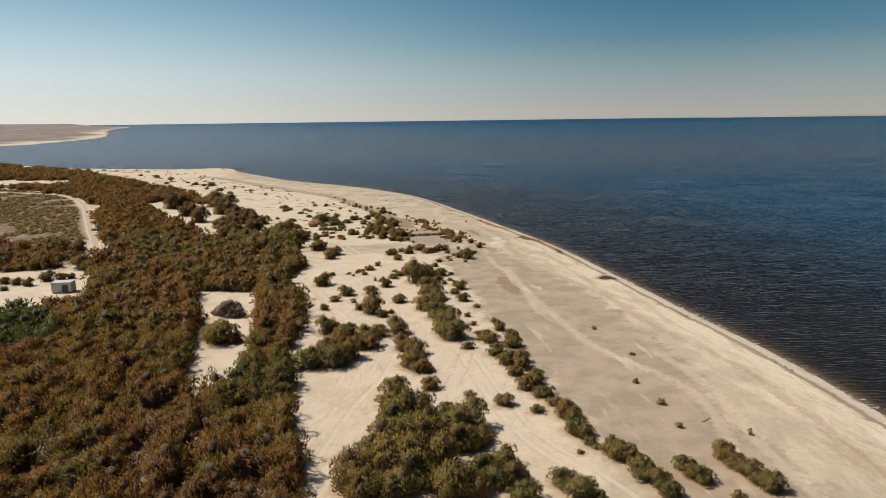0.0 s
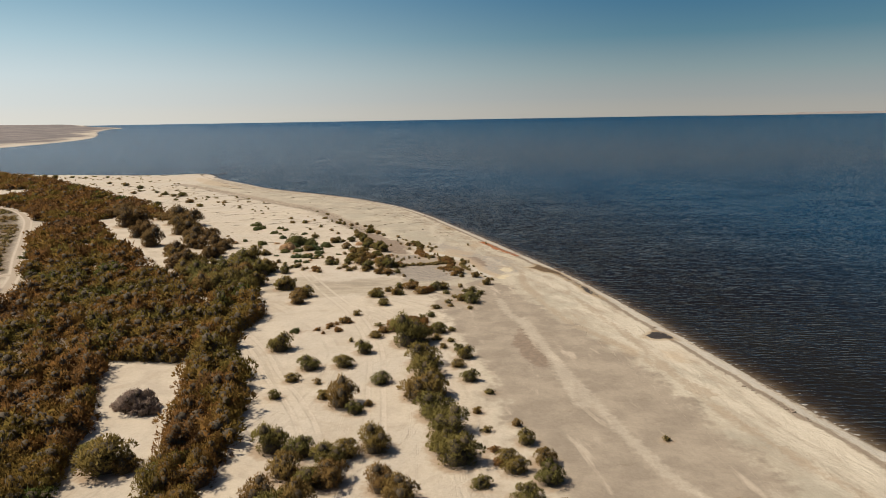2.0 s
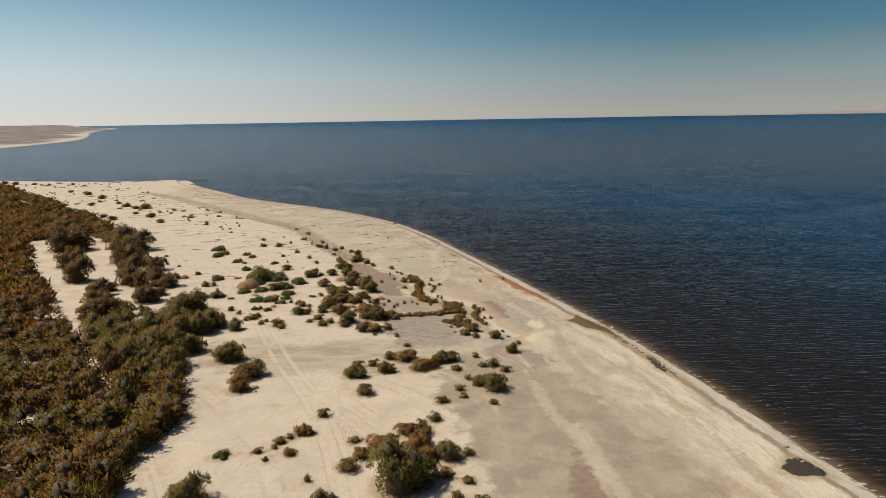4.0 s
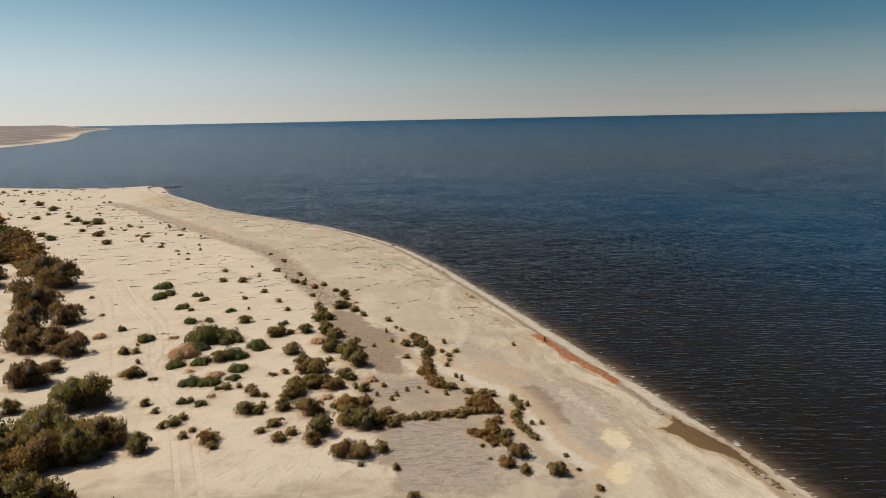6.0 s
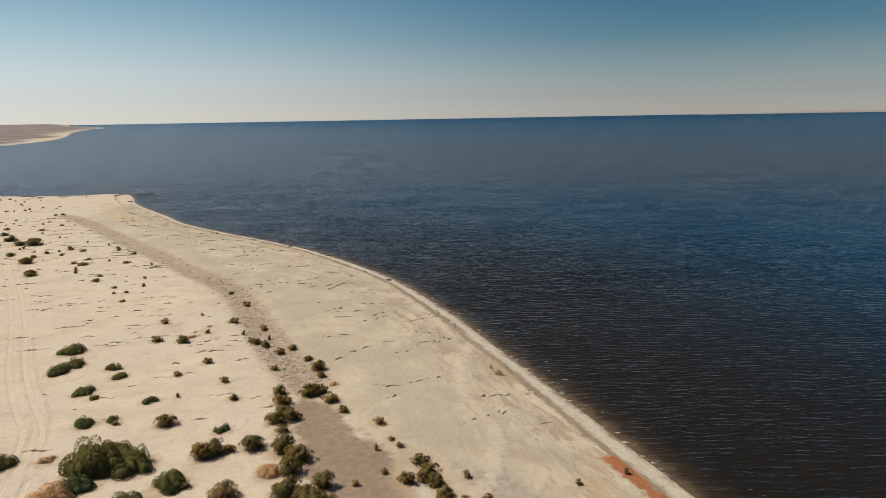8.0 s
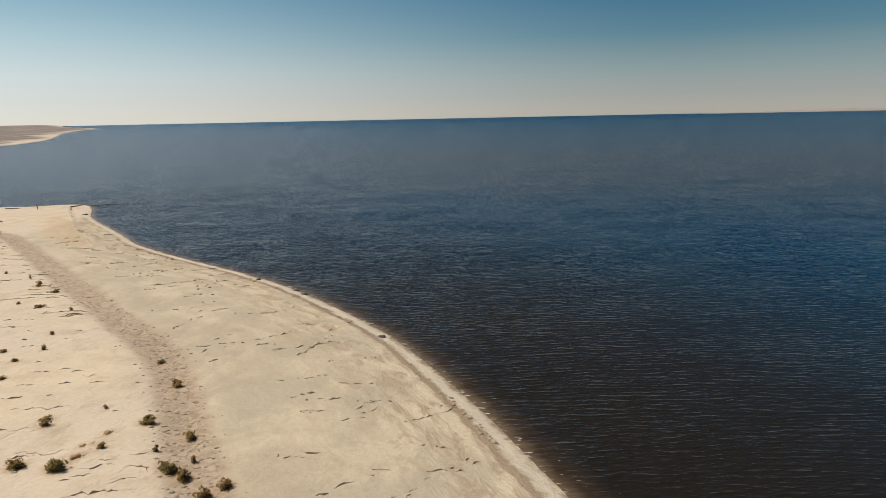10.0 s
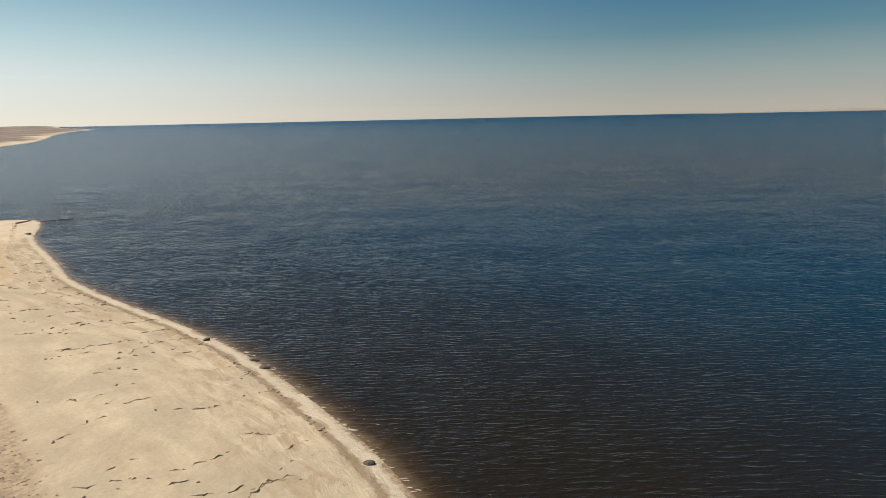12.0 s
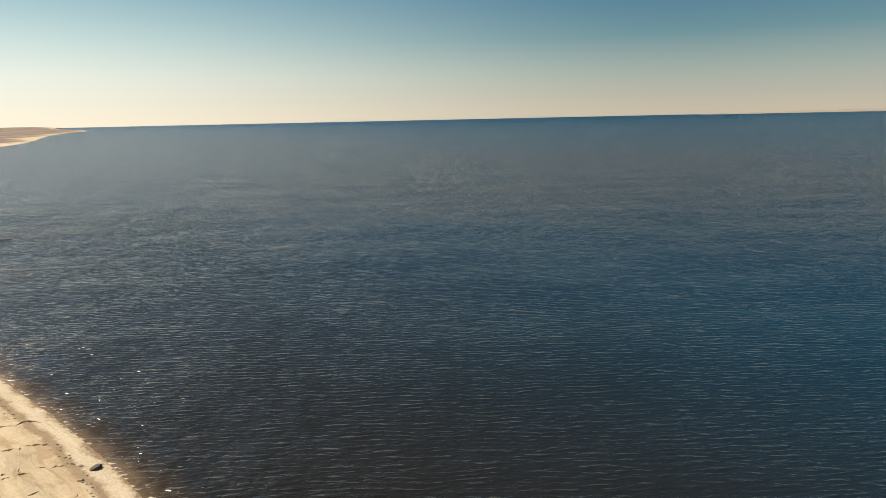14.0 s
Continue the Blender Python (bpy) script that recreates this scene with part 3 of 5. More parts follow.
def curve_points(pts, n=6, loop=False):
    """Catmull-Rom through the points, n steps a span."""
    p = np.array(pts, float)
    p = np.vstack([p[-1:], p, p[:2]]) if loop else np.vstack([2 * p[:1] - p[1:2], p, 2 * p[-1:] - p[-2:-1]])
    out = []
    for i in range(1, len(p) - 2):
        for k in range(n):
            t = k / n
            out.append(0.5 * (2 * p[i] + (p[i + 1] - p[i - 1]) * t + (2 * p[i - 1] - 5 * p[i] + 4 * p[i + 1] - p[i + 2]) * t * t
                              + (3 * p[i] - 3 * p[i + 1] + p[i + 2] - p[i - 1]) * t ** 3))
    if not loop:
        out.append(p[-2])
    return np.array(out)


def line_distance(q, line, reach=None):
    """Distance to a line; with a reach, anything farther off counts as that far."""
    if reach is not None:
        lo, hi = line.min(axis=0) - reach, line.max(axis=0) + reach
        near = np.nonzero(((q > lo) & (q < hi)).all(axis=1))[0]
        out = np.full(len(q), float(reach))
        if len(near):
            out[near] = np.minimum(line_distance(q[near], line), reach)
        return out
    best = np.full(len(q), 1e9)
    for a, b in zip(line[:-1], line[1:]):
        ab = b - a
        t = np.clip(((q - a) @ ab) / max(ab @ ab, 1e-9), 0, 1)
        best = np.minimum(best, np.hypot(*(q - a - t[:, None] * ab).T))
    return best


def side_distance(q, line, reach=20.0):
    """Distance to a line, negative on its left side."""
    lo, hi = line.min(axis=0) - reach, line.max(axis=0) + reach
    near = np.nonzero(((q > lo) & (q < hi)).all(axis=1))[0]
    p = q[near]
    best, side = np.full(len(p), reach), np.ones(len(p))
    for a, b in zip(line[:-1], line[1:]):
        ab = b - a
        t = np.clip(((p - a) @ ab) / max(ab @ ab, 1e-9), 0, 1)
        d = np.hypot(*(p - a - t[:, None] * ab).T)
        closer = d < best
        best = np.where(closer, d, best)
        side = np.where(closer, np.where((p[:, 0] - a[0]) * ab[1] - (p[:, 1] - a[1]) * ab[0] < 0, -1, 1), side)
    out = np.full(len(q), reach)
    out[near] = best * side
    return out


def nearest_side(q, lines):
    """The signed distance to the nearest of several lines."""
    d = np.array([side_distance(q, t) for t in lines])
    return np.take_along_axis(d, np.abs(d).argmin(axis=0)[None, :], axis=0)[0]


def area_distance(q, ring, reach=None):
    """Signed distance to a closed ring: positive inside."""
    ring = np.array(ring, float)
    if reach is not None:
        near = np.nonzero(((q > ring.min(axis=0) - reach) & (q < ring.max(axis=0) + reach)).all(axis=1))[0]
        out = np.full(len(q), -float(reach))
        if len(near):
            out[near] = np.maximum(area_distance(q[near], ring), -reach)
        return out
    closed = np.vstack([ring, ring[:1]])
    inside = np.zeros(len(q), bool)
    for (x0, y0), (x1, y1) in zip(closed[:-1], closed[1:]):
        if y0 != y1:
            inside ^= ((q[:, 1] < y0) != (q[:, 1] < y1)) & (q[:, 0] < x0 + (q[:, 1] - y0) / (y1 - y0) * (x1 - x0))
    return np.where(inside, 1, -1) * line_distance(q, closed)


FAR_SHORE = np.vstack([np.array(FAR_POINTS[:1]), curve_points(FAR_POINTS[1:14], 4), np.array(FAR_POINTS[14:])])
SHORE_LINE = np.vstack([np.array(SHORE[:1]), curve_points(SHORE[1:34], 4), np.array(SHORE[34:])])


def shore_distance(q):
    near = area_distance(q, SHORE_LINE)
    far = area_distance(q, FAR_SHORE)
    return np.maximum(near, far)


def waves_2d(q, scale, seed=0.0):
    """Smooth, cheap value between -1 and 1 from summed sines."""
    x, y = q[:, 0] / scale, q[:, 1] / scale
    return (np.sin(x * 1.3 + 1.7 * np.sin(y * 0.9 + seed)) + np.sin(y * 1.1 + 1.9 * np.sin(x * 0.8 + 2 * seed)) + np.sin((x + y) * 0.7 + seed * 3)) / 3


def ground_height(q, sd=None):
    sd = shore_distance(q) if sd is None else sd
    land = np.clip(sd, 0, None)
    z = np.where(sd < 0, -np.minimum(3.0, 0.16 * -sd), 0.34 * (1 - np.exp(-land / 1.6)) + 0.25 * (1 - np.exp(-land / 14)))
    z += 0.10 * np.exp(-((sd - 2.3 - 0.5 * waves_2d(q, 6)) / 0.8) ** 2)
    z += np.clip(land / 30, 0, 1) * (0.12 * waves_2d(q, 9) + 0.08 * waves_2d(q, 3.1, 2.0))
    z -= 0.30 * np.exp(-(line_distance(q, GULLY_LINE, 20) / 2.2) ** 2)
    z -= 0.22 * np.exp(-(line_distance(q, CHANNEL_LINE, 20) / 1.3) ** 2)
    far = np.clip(sd / 150, 0, 1) * np.clip((q[:, 1] - 1500) / 2500, 0, 1) * np.clip((-q[:, 0] - 1100) / 900, 0, 1)
    return z + far * (13 + 6 * waves_2d(q, 300))


GULLY_LINE, CHANNEL_LINE, RED_LINE = curve_points(GULLY), curve_points(CHANNEL), curve_points(RED)
TRACK_LINES, FAINT_LINES = [curve_points(t, 4) for t in TRACKS], [curve_points(t, 4) for t in FAINT_TRACKS]
STREAK_LINES, BAND_LINES = [curve_points(t, 3) for t in STREAKS], [curve_points(t, 3) for t in BANDS]
ROAD_LINE, SPUR_LINE = curve_points(ROAD), curve_points(SPUR)

# materials


def ground_material():
    m, nt, bsdf, pos, out, geo = material("beach_sand")
    sd, mud, veg = n_attr(nt, "shore"), n_attr(nt, "mud"), n_attr(nt, "thicket")
    big, mid, fine, grain = n_noise(nt, pos, 0.05, 3), n_noise(nt, pos, 0.33, 4), n_noise(nt, pos, 1.7, 4, 0.6), n_noise(nt, pos, 9.0, 3, 0.7)
    sep = nt.nodes.new("ShaderNodeSeparateXYZ")
    link(nt, pos, sep.inputs[0])
    comb = nt.nodes.new("ShaderNodeCombineXYZ")
    link(nt, n_math(nt, "MULTIPLY", sd, 0.42), comb.inputs[0])
    link(nt, n_math(nt, "MULTIPLY", sep.outputs[1], 0.10), comb.inputs[1])
    streak = n_noise(nt, comb.outputs[0], 1.0, 4, 0.6, 0.4)  # long bands along the waterline
    col = n_mix(nt, n_step(nt, mid, 0.35, 0.7), (0.525, 0.435, 0.315), (0.45, 0.367, 0.265))
    col = n_mix(nt, n_step(nt, big, 0.4, 0.65), col, (0.50, 0.42, 0.315))
    col = n_mix(nt, n_step(nt, n_noise(nt, pos, 0.17, 4, 0.65, 0.6), 0.52, 0.70, 0.0, 0.55), col, (0.40, 0.315, 0.215))
    # beach face
    cloud = n_noise(nt, n_scaled(nt, pos, (0.13, 0.10, 1.0)), 1.0, 5, 0.62, 0.7)
    banded = n_mix(nt, n_step(nt, n_math(nt, "ADD", sd, n_math(nt, "MULTIPLY", mid, 8.0)), 10.0, 22.0), streak, cloud)
    beach = n_mix(nt, n_step(nt, banded, 0.32, 0.66), (0.472, 0.395, 0.280), (0.372, 0.308, 0.218))
    beach = n_mix(nt, n_step(nt, n_math(nt, "ADD", streak, n_math(nt, "MULTIPLY", fine, 0.25)), 0.74, 0.90, 0.0, 0.7), beach, (0.43, 0.285, 0.16))
    jig = n_math(nt, "MULTIPLY", n_math(nt, "SUBTRACT", mid, 0.5), 10.0)
    col = n_mix(nt, n_step(nt, n_math(nt, "ADD", n_attr(nt, "flat"), jig), -2.0, 2.0), col, beach)
    col = n_mix(nt, n_math(nt, "MULTIPLY", n_step(nt, n_noise(nt, pos, 0.12, 4, 0.6, 0.5), 0.46, 0.62, 0.0, 0.65), n_step(nt, n_attr(nt, "flat"), 0.0, 6.0)), col, (0.345, 0.298, 0.215))
    # trodden, rippled back of the berm
    comb2 = nt.nodes.new("ShaderNodeCombineXYZ")
    link(nt, n_math(nt, "MULTIPLY", sd, 0.75), comb2.inputs[0])
    link(nt, n_math(nt, "MULTIPLY", sep.outputs[1], 0.28), comb2.inputs[1])
    rough = n_noise(nt, comb2.outputs[0], 1.0, 5, 0.68, 0.7)
    strip = n_math(nt, "MULTIPLY", n_step(nt, n_math(nt, "ADD", sd, n_math(nt, "MULTIPLY", mid, 6.0)), 15.0, 7.0, 0.18, 1.0), n_step(nt, n_attr(nt, "flat"), 0.0, 4.0))
    col = n_mix(nt, n_math(nt, "MULTIPLY", strip, n_step(nt, rough, 0.49, 0.60, 0.0, 0.8)), col, (0.30, 0.225, 0.148))
    col = n_mix(nt, n_math(nt, "MULTIPLY", strip, n_step(nt, rough, 0.40, 0.30, 0.0, 0.6)), col, (0.56, 0.475, 0.35))
    # bleached salt sand along the lower beach
    salt = n_math(nt, "MULTIPLY", n_step(nt, n_math(nt, "ADD", sd, jig), 11.0, 6.0), n_step(nt, n_math(nt, "ADD", sep.outputs[1], n_math(nt, "MULTIPLY", jig, 2.0)), 150.0, 120.0))
    col = n_mix(nt, n_math(nt, "MULTIPLY", salt, n_step(nt, streak, 0.62, 0.42, 0.25, 0.8)), col, (0.56, 0.475, 0.35))
    # mud, crust, gully
    damp = n_math(nt, "ADD", n_attr(nt, "damp"), n_math(nt, "MULTIPLY", jig, 0.7))
    col = n_mix(nt, n_step(nt, damp, -1.5, 1.5, 0.0, 0.8), col, n_mix(nt, n_step(nt, n_noise(nt, n_scaled(nt, pos, (0.22, 0.7, 1.0)), 1.0, 4, 0.6, 0.6), 0.40, 0.62), (0.40, 0.325, 0.225), (0.285, 0.228, 0.155)))
    jig2 = n_math(nt, "ADD", n_math(nt, "MULTIPLY", n_math(nt, "SUBTRACT", mid, 0.5), 7.0), n_math(nt, "MULTIPLY", n_math(nt, "SUBTRACT", fine, 0.5), 3.0))
    mudcol = n_mix(nt, n_step(nt, mid, 0.35, 0.65), (0.350, 0.280, 0.198), (0.275, 0.218, 0.154))
    mudcol = n_mix(nt, n_step(nt, streak, 0.58, 0.7), mudcol, (0.44, 0.355, 0.255))
    col = n_mix(nt, n_step(nt, n_math(nt, "ADD", mud, jig2), -0.7, 1.0), col, mudcol)
    col = n_mix(nt, n_step(nt, n_math(nt, "ADD", n_attr(nt, "crust"), jig2), -0.5, 1.5, 0.0, 0.8), col, n_mix(nt, n_step(nt, fine, 0.35, 0.65), (0.36, 0.29, 0.21), (0.27, 0.235, 0.19)))
    col = n_mix(nt, n_step(nt, n_math(nt, "ADD", n_attr(nt, "ochre"), n_math(nt, "MULTIPLY", n_math(nt, "SUBTRACT", fine, 0.5), 2.0)), -0.2, 0.3), col, (0.55, 0.45, 0.285))
    col = n_mix(nt, n_step(nt, n_math(nt, "ADD", n_attr(nt, "rusty"), n_math(nt, "MULTIPLY", jig2, 0.6)), -0.9, 1.2, 0.0, 0.5), col, (0.43, 0.305, 0.18))
    col = n_mix(nt, n_step(nt, n_math(nt, "ADD", n_attr(nt, "gravel"), n_math(nt, "MULTIPLY", jig2, 0.30)), -0.2, 0.4, 0.0, 0.92), col, n_mix(nt, n_step(nt, n_noise(nt, n_scaled(nt, pos, (0.9, 3.6, 1.0)), 1.0, 5, 0.75, 0.8), 0.40, 0.66), (0.325, 0.27, 0.205), (0.185, 0.154, 0.120)))
    silt = n_math(nt, "ADD", n_attr(nt, "silt"), n_math(nt, "MULTIPLY", jig2, 0.3))
    col = n_mix(nt, n_step(nt, silt, -0.35, 0.35, 0.0, 0.9), col, n_mix(nt, n_step(nt, fine, 0.35, 0.65), (0.255, 0.182, 0.122), (0.20, 0.148, 0.102)))
    wob = n_math(nt, "MULTIPLY", n_math(nt, "SUBTRACT", fine, 0.5), 1.6)
    col = n_mix(nt, n_step(nt, n_math(nt, "ADD", n_attr(nt, "streak"), wob), 0.85, 0.25, 0.0, 0.45), col, (0.515, 0.43, 0.315))
    wob2 = n_math(nt, "ADD", wob, n_math(nt, "MULTIPLY", jig, 0.15))
    col = n_mix(nt, n_step(nt, n_math(nt, "ADD", n_attr(nt, "band"), wob2), 0.75, 0.15, 0.0, 0.62), col, (0.34, 0.255, 0.165))
    gul = n_math(nt, "ADD", n_attr(nt, "gully"), n_math(nt, "MULTIPLY", jig2, 0.35))
    col = n_mix(nt, n_step(nt, gul, 2.9, 1.3, 0.0, 0.72), col, n_mix(nt, n_step(nt, fine, 0.40, 0.60), (0.35, 0.265, 0.18), (0.225, 0.168, 0.112)))
    cha = n_math(nt, "ADD", n_attr(nt, "channel"), n_math(nt, "MULTIPLY", jig2, 0.2))
    col = n_mix(nt, n_step(nt, cha, 2.6, 1.2, 0.0, 0.8), col, (0.40, 0.30, 0.19))
    col = n_mix(nt, n_step(nt, n_math(nt, "ADD", cha, 0.2), 1.3, 0.5), col, (0.47, 0.41, 0.32))
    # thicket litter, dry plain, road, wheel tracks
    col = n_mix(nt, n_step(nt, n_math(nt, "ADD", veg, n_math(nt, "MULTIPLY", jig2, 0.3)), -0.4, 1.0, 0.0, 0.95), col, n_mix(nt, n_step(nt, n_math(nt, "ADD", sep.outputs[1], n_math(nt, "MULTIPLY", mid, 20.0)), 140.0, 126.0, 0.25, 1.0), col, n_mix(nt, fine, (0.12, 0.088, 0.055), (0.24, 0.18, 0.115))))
    col = n_mix(nt, n_step(nt, n_attr(nt, "plain"), -1.0, 2.0), col, n_mix(nt, n_step(nt, n_noise(nt, n_scaled(nt, pos, (0.5, 0.28, 1.0)), 1.0, 4, 0.65), 0.46, 0.64), (0.13, 0.092, 0.052), (0.25, 0.19, 0.12)))
    road = n_math(nt, "ADD", n_math(nt, "ABSOLUTE", n_attr(nt, "road")), n_math(nt, "MULTIPLY", n_math(nt, "SUBTRACT", fine, 0.5), 0.8))
    col = n_mix(nt, n_step(nt, road, 1.25, 0.8), col, n_mix(nt, n_step(nt, n_math(nt, "ABSOLUTE", n_math(nt, "SUBTRACT", n_math(nt, "ABSOLUTE", n_attr(nt, "road")), 0.8)), 0.1, 0.4), (0.48, 0.39, 0.285), (0.38, 0.30, 0.21)))
    trk = n_math(nt, "ABSOLUTE", n_math(nt, "SUBTRACT", n_math(nt, "ABSOLUTE", n_attr(nt, "track")), 0.72))
    rut = n_math(nt, "MULTIPLY", n_step(nt, n_math(nt, "ADD", trk, n_math(nt, "MULTIPLY", n_math(nt, "SUBTRACT", fine, 0.5), 0.25)), 0.30, 0.14), n_step(nt, mid, 0.32, 0.5))
    col = n_mix(nt, n_math(nt, "MULTIPLY", n_step(nt, trk, 0.45, 0.28), 0.22), col, (0.36, 0.29, 0.21))
    col = n_mix(nt, n_math(nt, "MULTIPLY", rut, 0.5), col, (0.56, 0.465, 0.345))
    old = n_math(nt, "ABSOLUTE", n_math(nt, "SUBTRACT", n_math(nt, "ABSOLUTE", n_attr(nt, "faint")), 0.68))
    old = n_math(nt, "MULTIPLY", n_step(nt, old, 0.26, 0.10), n_step(nt, n_noise(nt, pos, 0.21, 3, 0.6), 0.40, 0.55))
    col = n_mix(nt, n_math(nt, "MULTIPLY", old, 0.26), col, (0.34, 0.27, 0.19))
    lit = n_math(nt, "ADD", n_attr(nt, "litter"), n_math(nt, "MULTIPLY", n_math(nt, "SUBTRACT", fine, 0.5), 1.6))
    col = n_mix(nt, n_step(nt, lit, 0.7, -0.3, 0.0, 0.75), col, n_mix(nt, grain, (0.27, 0.175, 0.095), (0.38, 0.265, 0.16)))
    # waterline: shell berm, wet edge, brine pools
    berm = n_math(nt, "ADD", sd, n_math(nt, "ADD", n_math(nt, "MULTIPLY", n_math(nt, "SUBTRACT", fine, 0.5), 1.6), n_math(nt, "MULTIPLY", n_math(nt, "SUBTRACT", mid, 0.5), 1.8)))
    wrack = n_math(nt, "ADD", sd, n_math(nt, "ADD", n_math(nt, "MULTIPLY", n_math(nt, "SUBTRACT", fine, 0.5), 0.7), n_math(nt, "MULTIPLY", n_math(nt, "SUBTRACT", mid, 0.5), 1.2)))
    col = n_mix(nt, n_step(nt, n_math(nt, "ABSOLUTE", n_math(nt, "SUBTRACT", berm, 1.0)), 0.75, 0.3, 0.0, 0.8), col, n_mix(nt, grain, (0.40, 0.345, 0.265), (0.60, 0.53, 0.42)))
    drift = n_math(nt, "MULTIPLY", n_step(nt, n_math(nt, "ABSOLUTE", n_math(nt, "SUBTRACT", wrack, 2.15)), 0.55, 0.20, 0.0, 0.85), n_step(nt, sep.outputs[1], 305.0, 275.0))
    col = n_mix(nt, drift, col, n_mix(nt, grain, (0.16, 0.115, 0.075), (0.30, 0.225, 0.15)))
    col = n_mix(nt, n_step(nt, berm, 0.22, 0.02), col, (0.22, 0.165, 0.11))
    col = n_mix(nt, n_step(nt, sd, -0.2, -3.0), col, (0.05, 0.04, 0.03))
    pond = n_math(nt, "ADD", n_attr(nt, "pond"), n_math(nt, "MULTIPLY", n_math(nt, "SUBTRACT", fine, 0.5), 0.9))
    wet = n_step(nt, pond, -0.05, 0.12)
    col = n_mix(nt, n_step(nt, pond, -1.0, 0.0, 0.0, 0.6), col, (0.33, 0.225, 0.115))
    pool = n_mix(nt, n_step(nt, sep.outputs[1], 128.5, 131.5), (0.050, 0.038, 0.027), n_mix(nt, big, (0.095, 0.058, 0.026), (0.17, 0.10, 0.034)))
    col = n_mix(nt, wet, col, pool)
    red = n_math(nt, "ADD", n_attr(nt, "red"), n_math(nt, "MULTIPLY", n_math(nt, "SUBTRACT", fine, 0.5), 0.9))
    redm = n_math(nt, "MULTIPLY", n_step(nt, n_math(nt, "ADD", red, n_math(nt, "MULTIPLY", n_math(nt, "SUBTRACT", mid, 0.5), 1.6)), 0.75, 0.5), n_step(nt, grain, 0.25, 0.45, 0.75, 1.0))
    col = n_mix(nt, redm, col, n_mix(nt, fine, (0.25, 0.082, 0.03), (0.34, 0.14, 0.055)))
    # far coast: scrub and bare shore; distance haze put into the scrub's greyed colours
    far_haze_veg = n_math(nt, "MULTIPLY", n_step(nt, sep.outputs[1], 640.0, 700.0), n_step(nt, n_math(nt, "ADD", sd, n_math(nt, "MULTIPLY", n_noise(nt, n_scaled(nt, pos, (0.022, 0.006, 1.0)), 1.0, 4), 240.0)), 112.0, 170.0))
    col = n_mix(nt, far_haze_veg, col, n_mix(nt, n_step(nt, n_noise(nt, n_scaled(nt, pos, (0.02, 0.005, 1.0)), 1.0, 5, 0.65), 0.4, 0.6), (0.145, 0.118, 0.102), (0.235, 0.190, 0.158)))
    # scuffs and drift marks
    turn = nt.nodes.new("ShaderNodeMapping")
    turn.inputs["Rotation"].default_value = (0, 0, radians(24))
    link(nt, pos, turn.inputs[0])
    scuff = n_noise(nt, n_scaled(nt, turn.outputs[0], (2.2, 0.45, 1.0)), 1.0, 4, 0.65, 1.2)
    scuffed = n_math(nt, "MULTIPLY", n_math(nt, "MULTIPLY", n_step(nt, big, 0.42, 0.6), n_step(nt, n_attr(nt, "flat"), 1.0, -3.0)), n_step(nt, scuff, 0.54, 0.70))
    col = n_mix(nt, n_math(nt, "MULTIPLY", scuffed, 0.45), col, n_mix(nt, 1.0, col, (0.74, 0.70, 0.66), "MULTIPLY"))
    # grain
    col = n_mix(nt, n_step(nt, n_noise(nt, n_scaled(nt, pos, (0.55, 0.8, 1.0)), 1.0, 5, 0.7, 0.8), 0.56, 0.74, 0.0, 0.3), col, n_mix(nt, 1.0, col, (0.72, 0.68, 0.63), "MULTIPLY"))
    col = n_mix(nt, 0.72, col, n_mix(nt, n_math(nt, "ADD", n_math(nt, "MULTIPLY", grain, 0.45), n_math(nt, "MULTIPLY", n_noise(nt, pos, 2.3, 5, 0.8), 0.55)), (0.45, 0.43, 0.39), (1.52, 1.54, 1.58)), "MULTIPLY")
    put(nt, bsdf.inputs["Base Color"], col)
    put(nt, bsdf.inputs["Roughness"], n_math(nt, "SUBTRACT", 0.93, n_math(nt, "MULTIPLY", wet, 0.40)))
    bsdf.inputs["Specular IOR Level"].default_value = 0.25
    h = n_math(nt, "ADD", n_math(nt, "ADD", n_math(nt, "MULTIPLY", mid, 1.2), n_math(nt, "MULTIPLY", n_math(nt, "MULTIPLY", strip, rough), -1.6)), n_math(nt, "ADD", n_math(nt, "MULTIPLY", fine, 0.5), n_math(nt, "MULTIPLY", grain, 0.10)))
    h = n_math(nt, "SUBTRACT", h, n_math(nt, "ADD", n_math(nt, "MULTIPLY", n_math(nt, "ADD", rut, n_math(nt, "MULTIPLY", old, 0.8)), 0.15), n_math(nt, "MULTIPLY", scuffed, 0.25)))
    link(nt, n_bump(nt, h, 0.6, 0.22), bsdf.inputs["Normal"])
    return m


